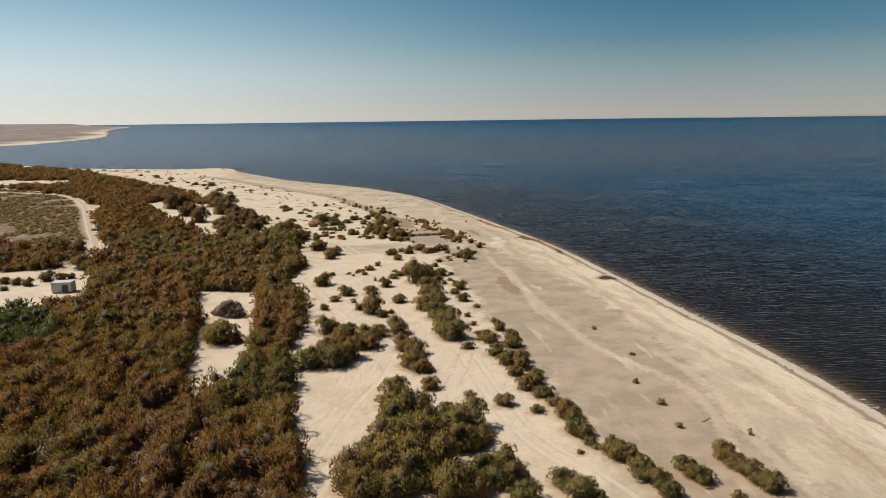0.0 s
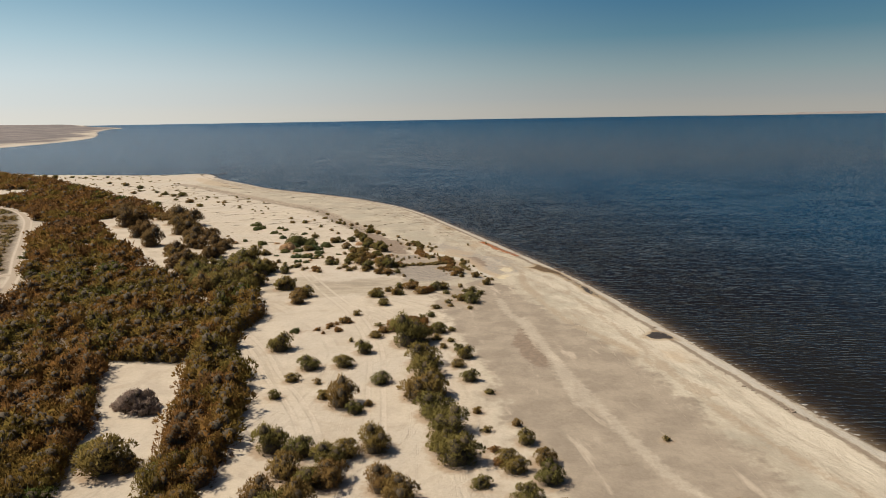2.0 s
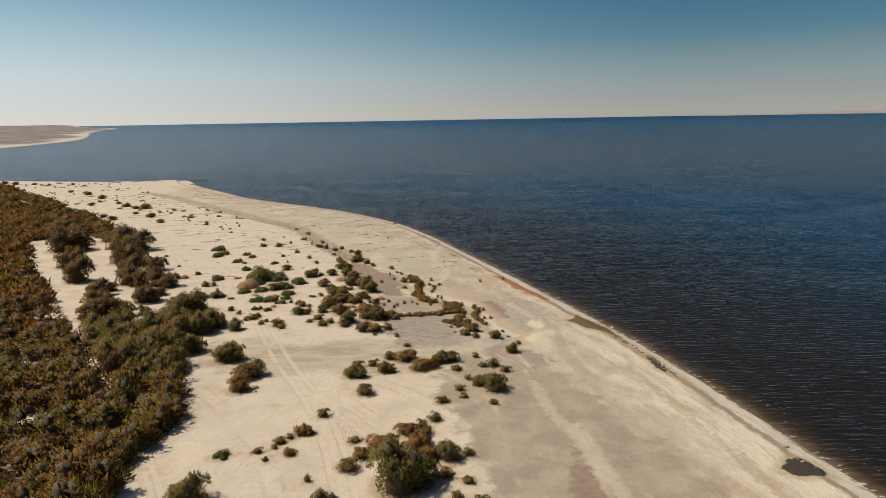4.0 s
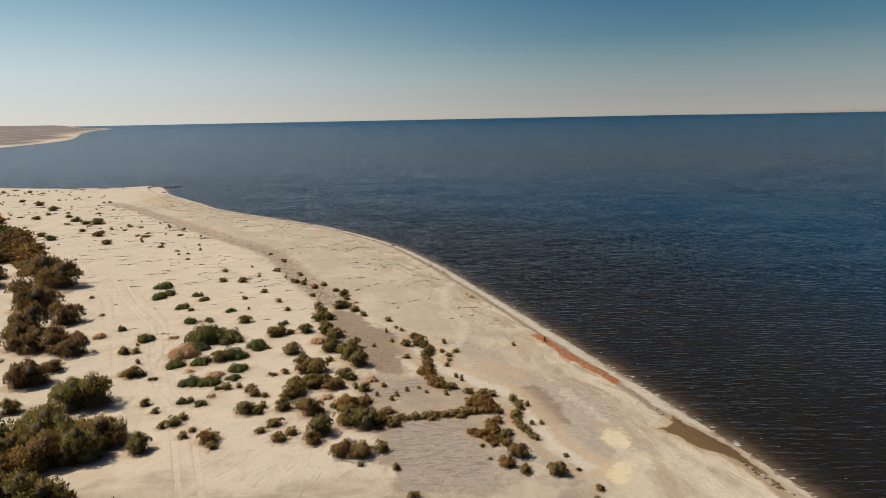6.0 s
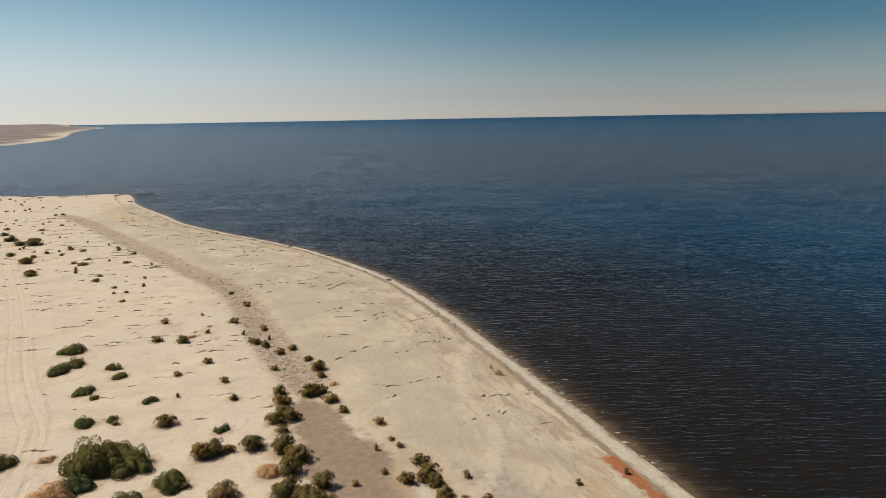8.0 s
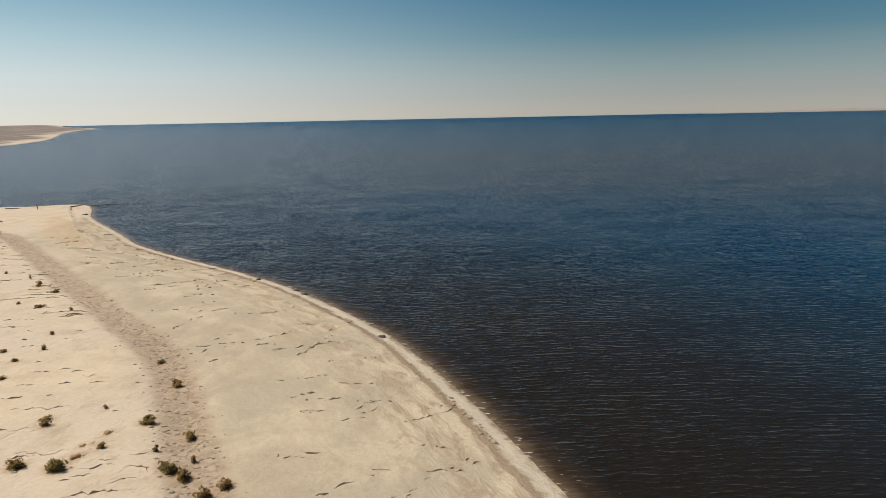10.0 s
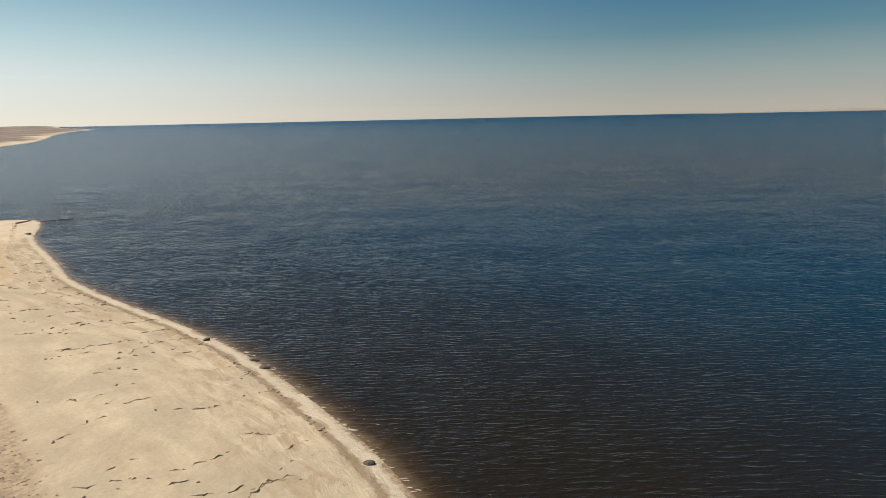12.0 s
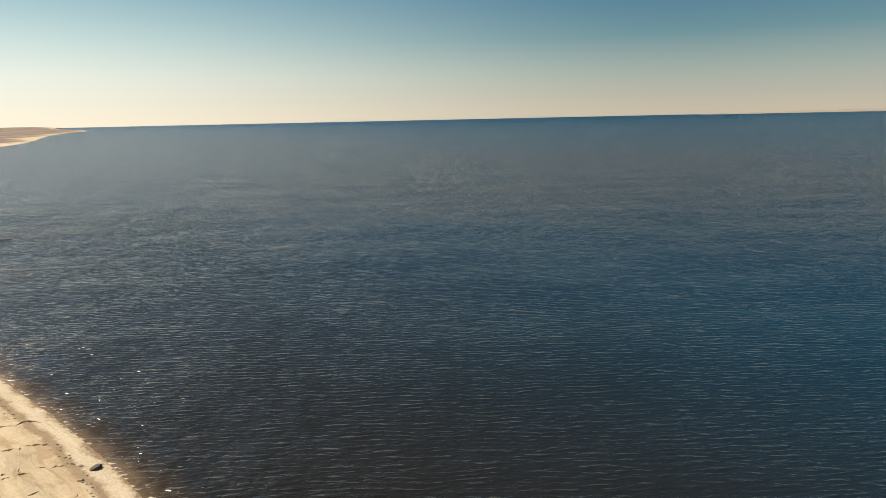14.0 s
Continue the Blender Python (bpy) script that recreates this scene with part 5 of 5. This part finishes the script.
BROWN = shrub_kind("brown_tamarisk", M_BROWN, 1.0, 0.4, "brown half-dry tamarisk shrub at the thicket edge", "small brown tamarisk on pale sand", "shrub", "brown tamarisks", 160)
DRY = shrub_kind("dry_shrub", M_DRY, 0.55, 0.3, "leafless dry pinkish-tan shrub on sand", "small dry tan shrub on sand", "shrub", "dry shrubs", 100, 0.62, 2.4, True)
BARE = shrub_kind("bare_shrub", M_GREY, 0.75, 0.6, "leafless grey-purple shrub in a sandy clearing", "small leafless grey shrub", "shrub", "dry shrubs", 130, 1.0, 1.2)
for places in (OLIVE_1, OLIVE_2, OLIVE_3, OLIVE_4, OLIVE_5, OLIVE_6, OLIVE_7, OLIVE_8, OLIVE_9, OLIVE_10, OLIVE_11, OLIVE_12, EDGE_2, EDGE_3):
    plant(TAMARISK, places, rng)
for places in (GREEN_1, GREEN_2,):
    plant(SALTBUSH, places, rng)
for places in (RUST_1, RUST_2, RUST_3):
    plant(RUSTY, places, rng)
plant(BROWN, EDGE_1, rng)
for places in (DRY_1,):
    plant(DRY, places, rng)
plant(BARE, [(-26.3, 84.3, 1.8), (-27.6, 85.0, 1.3), (-25.0, 83.6, 1.2), (-26.8, 86.0, 1.2)], rng)

for kind in (TAMARISK, SALTBUSH, RUSTY, BROWN, DRY, BARE):
    for spare in kind["large"] + kind["small"]:
        if spare.name not in kind["used"]:
            for ob in (*spare.children, spare):
                bpy.data.objects.remove(ob)

# thicket: uncountable tamarisks in one mass


def tri_mesh(name, verts, tris, mat, inside):
    me = bpy.data.meshes.new(name)
    me.vertices.add(len(verts))
    me.vertices.foreach_set("co", verts.ravel())
    me.loops.add(tris.size)
    me.loops.foreach_set("vertex_index", tris.ravel())
    me.polygons.add(len(tris))
    me.polygons.foreach_set("loop_start", np.arange(len(tris)) * 3)
    me.update(calc_edges=True)
    me.materials.append(mat)
    me.materials.append(M_CORE_SHADE)
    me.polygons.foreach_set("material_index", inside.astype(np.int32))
    me.polygons.foreach_set("use_smooth", np.ones(len(tris), bool))
    return new(name, me)


def scattered(rng, y0, y1, gap0, grow, left, right):
    out, y = [], y0
    while y < y1:
        gap = gap0 + grow * max(0, y - 60)
        x = left(y)
        while x < right(y):
            out.append((x + rng.uniform(-0.6, 0.6) * gap, y + rng.uniform(-0.6, 0.6) * gap, gap))
            x += gap
        y += gap * 0.95
    return np.array(out)


def mass(name, pts, z, patterns, rng, mat, wide, tall):
    """One mesh of many plants: patterns(y) gives the crowns to choose from."""
    V, F, T, I, N, n = [], [], [], [], [], 0
    green = area_distance(pts[:, :2], GREEN_PATCH)
    red = area_distance(pts[:, :2], RED_PATCH)
    for (x, y, gap), zz, g, red_in in zip(pts, z, green, red):
        pool = patterns(y)
        v, f, normals, leaves = pool[rng.integers(0, len(pool))]
        r, h, turn = gap * rng.uniform(*wide), rng.uniform(*tall), rng.uniform(0, 6.28)
        N.append(rot_z(normals, turn))
        V.append(rot_z(v, turn) * np.array([r * rng.uniform(0.85, 1.2), r, h]) + np.array([x, y, zz - 0.05]))
        F.append(f + n)
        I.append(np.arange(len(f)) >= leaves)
        tone = rng.uniform() + 0.35 * np.clip((y - 120) / 80, 0, 1)
        T.append(np.full(len(v), -2.0 if g > -1.5 else 0.75 if red_in > -1 else -0.6 if rng.uniform() < 0.05 else tone))
        n += len(v)
    ob = tri_mesh(name, np.vstack(V), np.vstack(F), mat, np.concatenate(I))
    set_normals(ob.data, np.vstack(N))
    add_attribute(ob.data, "tone", np.concatenate(T))
    return ob


def crown_pool(seed, n, *shape):
    out = []
    for i in range(n):
        v, f, leaves, normals = crown_arrays(seed + i, *shape)
        out.append((np.array(v), np.array(f), normals, leaves))
    return out


def open_ground(q):
    return np.max([area_distance(q, z) for z in CLEARINGS + [PLAIN]], axis=0)


def thicket_edge(rng):
    """A closed row of plants just inside the thicket's edges."""
    out = []
    for ring, sign in [(THICKET, 1)] + [(c, -1) for c in CLEARINGS]:
        line = np.array(ring + ring[:1], float)
        for a, b in zip(line[:-1], line[1:]):
            n = max(1, int(np.hypot(*(b - a)) / 1.7))
            out += [a + (b - a) * (k + rng.uniform(-0.3, 0.3)) / n for k in range(n)]
    q = np.array(out)
    q = q[(q[:, 1] > 8) & (q[:, 1] < 124) & (q[:, 0] > -0.70 * q[:, 1] - 18)]
    eps = 0.05
    d = np.minimum(area_distance(q, THICKET), -open_ground(q))
    gx = np.minimum(area_distance(q + [eps, 0], THICKET), -open_ground(q + [eps, 0])) - d
    gy = np.minimum(area_distance(q + [0, eps], THICKET), -open_ground(q + [0, eps])) - d
    n = np.hypot(gx, gy) + 1e-9
    q = q + np.column_stack([gx / n, gy / n]) * (1.25 - d)[:, None]
    ok = (np.minimum(area_distance(q, THICKET), -open_ground(q)) > 0.6) & (np.minimum(line_distance(q, ROAD_LINE), line_distance(q, SPUR_LINE)) > 2.6)
    return np.column_stack([q[ok], rng.uniform(1.7, 2.3, ok.sum())])


def build_thicket(rng):
    pts = scattered(rng, 14, 410, 2.15, 0.006, lambda y: -0.70 * y - 18, lambda y: 0)
    q = pts[:, :2]
    inside = np.minimum(area_distance(q, THICKET), -open_ground(q))
    road = np.minimum(line_distance(q, ROAD_LINE), line_distance(q, SPUR_LINE))
    keep = (inside > 0.75) & (road > 1.9) & (np.where(q[:, 1] < 112, True, np.where((q[:, 1] > 124) & (inside < 13) & (q[:, 0] > -75), waves_2d(q, 3.3, 1.0) > -0.42, waves_2d(q, 5.0, 1.0) > -0.72)))
    pts = pts[keep]
    near = crown_pool(200, 6, 1500, 0.086, 0.028, 12, 1.0, 0.3)
    middle = crown_pool(250, 6, 500, 0.130, 0.046, 9, 1.0, 0.3)
    far = crown_pool(300, 5, 170, 0.24, 0.095, 5, 1.0, 0.3)
    pts[:, 2] *= np.clip(inside[keep] / 2.0, 0.8, 1.0)
    pts = np.vstack([pts, thicket_edge(rng)])
    ob = mass("tamarisk_thicket", pts, ground_height(pts[:, :2]), lambda y: near if y < 76 else middle if y < 150 else far, rng, M_THICKET, (0.58, 1.02), (1.3, 3.0))
    return tagged(ob, "dense thicket of olive, brown and rust tamarisk scrub", "scrub", kind="stuff")


def build_plain_scrub(rng):
    pts = scattered(rng, 132, 262, 1.2, 0.003, lambda y: -0.70 * y - 18, lambda y: -60)
    q = pts[:, :2]
    keep = (area_distance(q, PLAIN) > 0.5) & (np.minimum(line_distance(q, ROAD_LINE), line_distance(q, SPUR_LINE)) > 2.2) & (waves_2d(q, 4.0, 0.4) > -0.45)
    pts = pts[keep]
    tufts = crown_pool(400, 3, 44, 0.42, 0.17, 2, 1.0, 0.5)
    ob = mass("low_scrub", pts, ground_height(pts[:, :2]), lambda y: tufts, rng, M_SCRUB, (0.3, 0.6), (0.3, 0.7))
    return tagged(ob, "sparse low brown scrub on a dry plain", "scrub", kind="stuff")


def build_small_scrub(rng, name, places, tall, label):
    pts = np.array(places)
    tufts = crown_pool(500, 4, 480, 0.20, 0.055, 7, 1.0, 0.35)
    pts[:, 2] *= 1.1
    ob = mass(name, pts, ground_height(pts[:, :2]), lambda y: tufts, rng, M_SCRUB, (0.95, 1.2), tall)
    return tagged(ob, label, "scrub", kind="stuff")


def far_dune_scrub(rng):
    """Scattered low tufts on the dune towards the spit."""
    out = []
    while len(out) < 150:
        y = rng.uniform(225, 352)
        x = np.interp(y, [200, 231, 260, 298, 352], [-24, -42, -64, -94, -118]) - rng.uniform(4, 75)
        if waves_2d(np.array([[x, y]]), 7.0, 0.7)[0] > -0.15 and shore_distance(np.array([[x, y]]))[0] > 6:
            out.append((x, y, rng.choice([0.25, 0.4, 0.6, 0.9], p=[0.4, 0.3, 0.2, 0.1])))
    return out


build_thicket(np.random.default_rng(21))
build_small_scrub(np.random.default_rng(25), "dune_scrub", far_dune_scrub(np.random.default_rng(26)), (0.25, 0.6), "scattered low dark scrub on a pale dune")
build_small_scrub(np.random.default_rng(23), "beach_scrub", SCRUB_PLACES, (0.35, 0.7), "scattered knee-high olive scrub on the sand")
build_small_scrub(np.random.default_rng(24), "berm_scrub", LOW_PLACES, (0.25, 0.6), "band of low olive scrub along a berm")
build_plain_scrub(np.random.default_rng(22))


# small things on the sand
def stone_arrays(rng, seg=7):
    v, f = [], []
    for rr, zz in ((0.95, -0.2), (1.0, 0.25), (0.7, 0.62)):
        for i in range(seg):
            a, j = 2 * math.pi * i / seg, rng.uniform(0.78, 1.15)
            v.append((rr * j * math.cos(a), rr * j * math.sin(a), zz * j))
    v.append((0.05, -0.04, 0.74))
    for ring in range(2):
        for i in range(seg):
            a, b = ring * seg + i, ring * seg + (i + 1) % seg
            f.append((a, b, b + seg, a + seg))
    return v, f + [(2 * seg + i, 2 * seg + (i + 1) % seg, 3 * seg) for i in range(seg)]


def height_at(x, y):
    return float(ground_height(np.array([[x, y]], float))[0])


def place_stone(x, y, r, rng, parent=None):
    v, f = stone_arrays(rng)
    ob = mesh_object("stone" if parent else "shore_stone", v, f, M_STONE, parent)
    ob.matrix_basis = Matrix.Translation((x, y, max(height_at(x, y), 0.0))) @ Matrix.Rotation(rng.uniform(0, 6.28), 4, "Z") @ Matrix.Diagonal((r * 1.3, r * 0.9, r * 0.8, 1))
    return ob


rng = np.random.default_rng(31)
for x, y, r in ((-21.0, 243.6, 0.45), (-8.6, 222.4, 0.40), (-29.8, 253.0, 0.42), (-22.6, 246.0, 0.45), (-96.2, 336.0, 0.6)):
    tagged(place_stone(x, y, r, rng), "dark wet boulder at the waterline", "stone", "stones along the waterline")

groyne = tagged(new("rock_groyne"), "low dark rock groyne at the tip of the spit", "groyne")
for k in range(16):
    t = k / 15
    place_stone(-106.0 + 6.6 * t + rng.uniform(-0.2, 0.2), 358.6 + 4.4 * t + rng.uniform(-0.3, 0.3), rng.uniform(0.30, 0.42), rng, groyne)


def log_thing(name, x, y, turn, length, r, label):
    seg, v, f = 7, [], []
    for k in range(6):
        t = k / 5 - 0.5
        for i in range(seg):
            a = 2 * math.pi * i / seg
            rr = r * (1.0 - 0.35 * (t + 0.5)) * (0.9 + 0.2 * ((i * 7 + k * 5) % 4) / 4)
            v.append((t * length, rr * math.cos(a) + 0.12 * math.sin(t * 5), r + rr * math.sin(a)))
    for k in range(5):
        for i in range(seg):
            a, b = k * seg + i, k * seg + (i + 1) % seg
            f.append((a, b, b + seg, a + seg))
    f += [tuple(range(seg))[::-1], tuple(5 * seg + i for i in range(seg))]
    ob = mesh_object(name, v, f, M_TIMBER)
    ob.matrix_basis = Matrix.Translation((x, y, height_at(x, y) - 0.03)) @ Matrix.Rotation(radians(turn), 4, "Z")
    return tagged(ob, label, "driftwood", "driftwood on the beach")


for x, y, turn, length, r in ((-107.8, 355.2, 74, 5.0, 0.2), (-125, 352, 5, 3.8, 0.18), (-139, 356, 3, 4.5, 0.18), (21.9, 51.5, 25, 1.2, 0.05)):
    log_thing("driftwood_log", x, y, turn, length, r, "weathered grey driftwood log lying on the sand")

for x, y, h in ((-116.2, 349.2, 1.9), (-148, 357, 1.1)):
    v, f = [], []
    for zz, r in ((-0.3, 0.14), (h * 0.6, 0.12), (h, 0.10)):
        v += [(r * math.cos(math.pi / 4 * i), r * math.sin(math.pi / 4 * i), zz) for i in range(8)]
    f = [(k * 8 + i, k * 8 + (i + 1) % 8, k * 8 + 8 + (i + 1) % 8, k * 8 + 8 + i) for k in range(2) for i in range(8)] + [tuple(range(16, 24))]
    ob = mesh_object("wooden_post", v, f, M_TIMBER)
    ob.location = (x, y, height_at(x, y))
    tagged(ob, "weathered wooden post standing on the spit", "post", "posts on the spit")


def box_bmesh(sx, sy, sz, z0, bevel):
    bm = bmesh.new()
    bmesh.ops.create_cube(bm, size=1.0)
    bmesh.ops.scale(bm, vec=(sx, sy, sz), verts=bm.verts)
    bmesh.ops.translate(bm, vec=(0, 0, z0 + sz / 2), verts=bm.verts)
    bmesh.ops.bevel(bm, geom=bm.edges[:], offset=bevel, segments=2, affect="EDGES")
    return bm


def part(name, bm, mat, parent, label=""):
    me = bpy.data.meshes.new(name)
    bm.to_mesh(me)
    bm.free()
    me.materials.append(mat)
    ob = new(name, me)
    ob.parent = parent
    if label:
        ob["label"] = label
    return ob


M_PANEL = plain_material("grey_painted_panel", (0.40, 0.37, 0.36), (0.50, 0.47, 0.45), 2.0)
M_DARK = plain_material("dark_felt", (0.05, 0.045, 0.045), (0.09, 0.08, 0.075), 3.0)
hut = tagged(new("storage_box"), "small grey flat-roofed storage box on sand", "box")
part("wall", box_bmesh(2.75, 1.7, 1.4, 0.1, 0.03), M_PANEL, hut)
part("roof", box_bmesh(2.85, 1.8, 0.09, 1.51, 0.02), M_PANEL, hut, "pale flat roof")
part("plinth", box_bmesh(2.6, 1.6, 0.22, -0.12, 0.02), M_STONE, hut)
part("door", box_bmesh(0.8, 0.05, 1.0, 0.2, 0.01), M_DARK, hut, "dark door").location = (0.5, -0.87, 0)
hut.matrix_basis = Matrix.Translation((-54.3, 97.8, height_at(-54.3, 97.8))) @ Matrix.Rotation(radians(6), 4, "Z")


# broken salt crust: low ledges whose edges face the land
def ledge_arrays(rng, x, y, length, turn, lip):
    n = max(5, int(length / 0.22))
    s = np.linspace(-0.5, 0.5, n)
    wob = np.cumsum(rng.normal(scale=0.10 if length < 1.2 else 0.15, size=n))
    wob -= np.linspace(wob[0], wob[-1], n)
    px = x + s * length * math.cos(turn) - wob * math.sin(turn)
    py = y + s * length * math.sin(turn) + wob * math.cos(turn)
    h = lip * np.clip(1.15 - np.abs(s) * 2, 0.12, 1) * np.clip(rng.normal(0.8, 0.5, n), 0.0, 1.5)
    z = ground_height(np.column_stack([px, py]))
    foot = np.column_stack([px, py - 0.03, z - 0.05])
    top = np.column_stack([px + rng.normal(scale=0.03, size=n), py, z + h])
    back = np.column_stack([px, py + 0.08 + 0.8 * h, z - 0.03])
    return np.vstack([foot, top, back]), [(k * n + i, k * n + i + 1, (k + 1) * n + i + 1, (k + 1) * n + i) for k in range(2) for i in range(n - 1)]


def flat_edge(y):
    return np.interp(y, [150, 180, 200, 231, 260, 298], [-1, -14, -24, -42, -64, -94])


def build_ledges(rng):
    """Long ledges on the old dune, and jagged broken runs of short ones on the flats."""
    runs = []
    while len(runs) < 330:
        y = rng.uniform(165, 300)
        x = flat_edge(y) - 3.5 - 38 * rng.uniform() ** 1.5
        if y < 188 and rng.uniform() < 0.6:
            continue
        runs.append((x, y, rng.choice([0.7, 1.4, 2.4, 4.0, 5.5], p=[0.34, 0.28, 0.2, 0.12, 0.06]), radians(rng.normal(10, 9)), rng.uniform(0.05, 0.13)))
    clusters = 0
    while clusters < 85:
        y = rng.uniform(165, 300)
        x = flat_edge(y) + rng.uniform(5, 45)
        if float(shore_distance(np.array([[x, y]]))[0]) < 3.0:
            continue
        clusters += 1
        turn = rng.normal(24, 16)
        for k in range(rng.integers(2, 6)):
            length = rng.choice([0.35, 0.6, 1.0, 1.7, 2.6], p=[0.3, 0.28, 0.22, 0.13, 0.07])
            a = radians(turn + rng.normal(0, 24))
            runs.append((x, y, length, a, rng.uniform(0.07, 0.16)))
            x += (0.7 * length + rng.uniform(0.2, 1.0)) * math.cos(radians(turn)) + rng.normal(0, 0.3)
            y += (0.7 * length + rng.uniform(0.2, 1.0)) * math.sin(radians(turn)) + rng.normal(0, 0.3)
    V, F, n = [], [], 0
    for run in runs:
        if float(shore_distance(np.array([run[:2]]))[0]) < 2.2:
            continue
        v, f = ledge_arrays(rng, *run)
        V.append(v)
        F += [tuple(i + n for i in t) for t in f]
        n += len(v)
    ob = mesh_object("crust_ledges", np.vstack(V).tolist(), F, M_LEDGE)
    return tagged(ob, "broken low ledges of dried salt crust on the sand", "crust", kind="stuff")


def build_lumps(rng, name, spots, size, mat, label, category):
    """Many small lumps lying on the sand, in one mesh."""
    shapes = [tuple(np.array(x, dtype=object) for x in stone_arrays(rng, 5)) for _ in range(5)]
    zs = ground_height(spots)
    V, F, n = [], [], 0
    for (x, y), z in zip(spots, zs):
        v, f = shapes[rng.integers(0, 5)]
        r = rng.uniform(*size) * rng.choice([0.7, 1.0, 1.7], p=[0.5, 0.38, 0.12])
        v = rot_z(np.array(v.tolist(), float), rng.uniform(0, 6.28)) * np.array([r * 1.4, r, r * 0.7]) + np.array([x, y, max(z, 0.0)])
        V.append(v)
        F += [tuple(i + n for i in t) for t in f]
        n += len(v)
    return tagged(mesh_object(name, np.vstack(V).tolist(), F, mat), label, category, kind="stuff")


def along(rng, line, count, spread, y0, y1):
    """Places strewn beside a line, between two distances up the shore."""
    k = rng.integers(0, len(line) - 1, 6 * count)
    t = rng.uniform(0, 1, (6 * count, 1))
    p = line[k] * (1 - t) + line[k + 1] * t + rng.normal(scale=spread, size=(6 * count, 2))
    return p[(p[:, 1] > y0) & (p[:, 1] < y1)][:count]


def build_strewn(rng):
    build_lumps(rng, "mud_clods", along(rng, GULLY_LINE, 2200, 1.15, 170, 300), (0.045, 0.11), M_CLOD, "strewn dry brown mud clods along a shallow gully", "clods")
    q = along(rng, SHORE_LINE[8:100], 14000, 1.6, 40, 330)
    d = shore_distance(q)
    clump = waves_2d(q, 1.9, 3.0) + 0.6 * waves_2d(q, 6.0, 1.0)
    q = q[(np.abs(d - 2.2 - 0.45 * waves_2d(q, 6)) < 0.4) & (clump > 0.15)][:900]
    q = np.vstack([q, along(rng, BAND_LINES[3], 260, 0.35, 262, 352), along(rng, curve_points([(-108, 353), (-122, 354), (-150, 357.5)]), 120, 0.7, 340, 370)])
    build_lumps(rng, "wrack_line", q, (0.05, 0.12), M_CLOD, "dark wrack and clods along the top of the shell berm", "wrack")


build_ledges(np.random.default_rng(41))
build_strewn(np.random.default_rng(43))


# far shore across the lake
def far_ridge():
    n, v, f = 60, [], []
    for k in range(n + 1):
        t = k / n
        x, y = 1750 + 1900 * t, 4650 - 420 * t
        h = (12 + 10 * t) * min(1, t * 2.5) * (0.85 + 0.12 * math.sin(k * 0.7) + 0.06 * math.sin(k * 2.1))
        v += [(x - 20, y - 60, -1), (x, y, h), (x + 10, y + 90, -1)]
    for k in range(n):
        for j in range(2):
            a = 3 * k + j
            f.append((a, a + 3, a + 4, a + 1))
    ob = mesh_object("backdrop_hills", v, f, plain_material("hazy_hills", (0.25, 0.215, 0.18), (0.29, 0.25, 0.21), 0.01), None, True)
    return tagged(ob, "low hazy tan hills across the lake", "hills", kind="structure")


far_ridge()
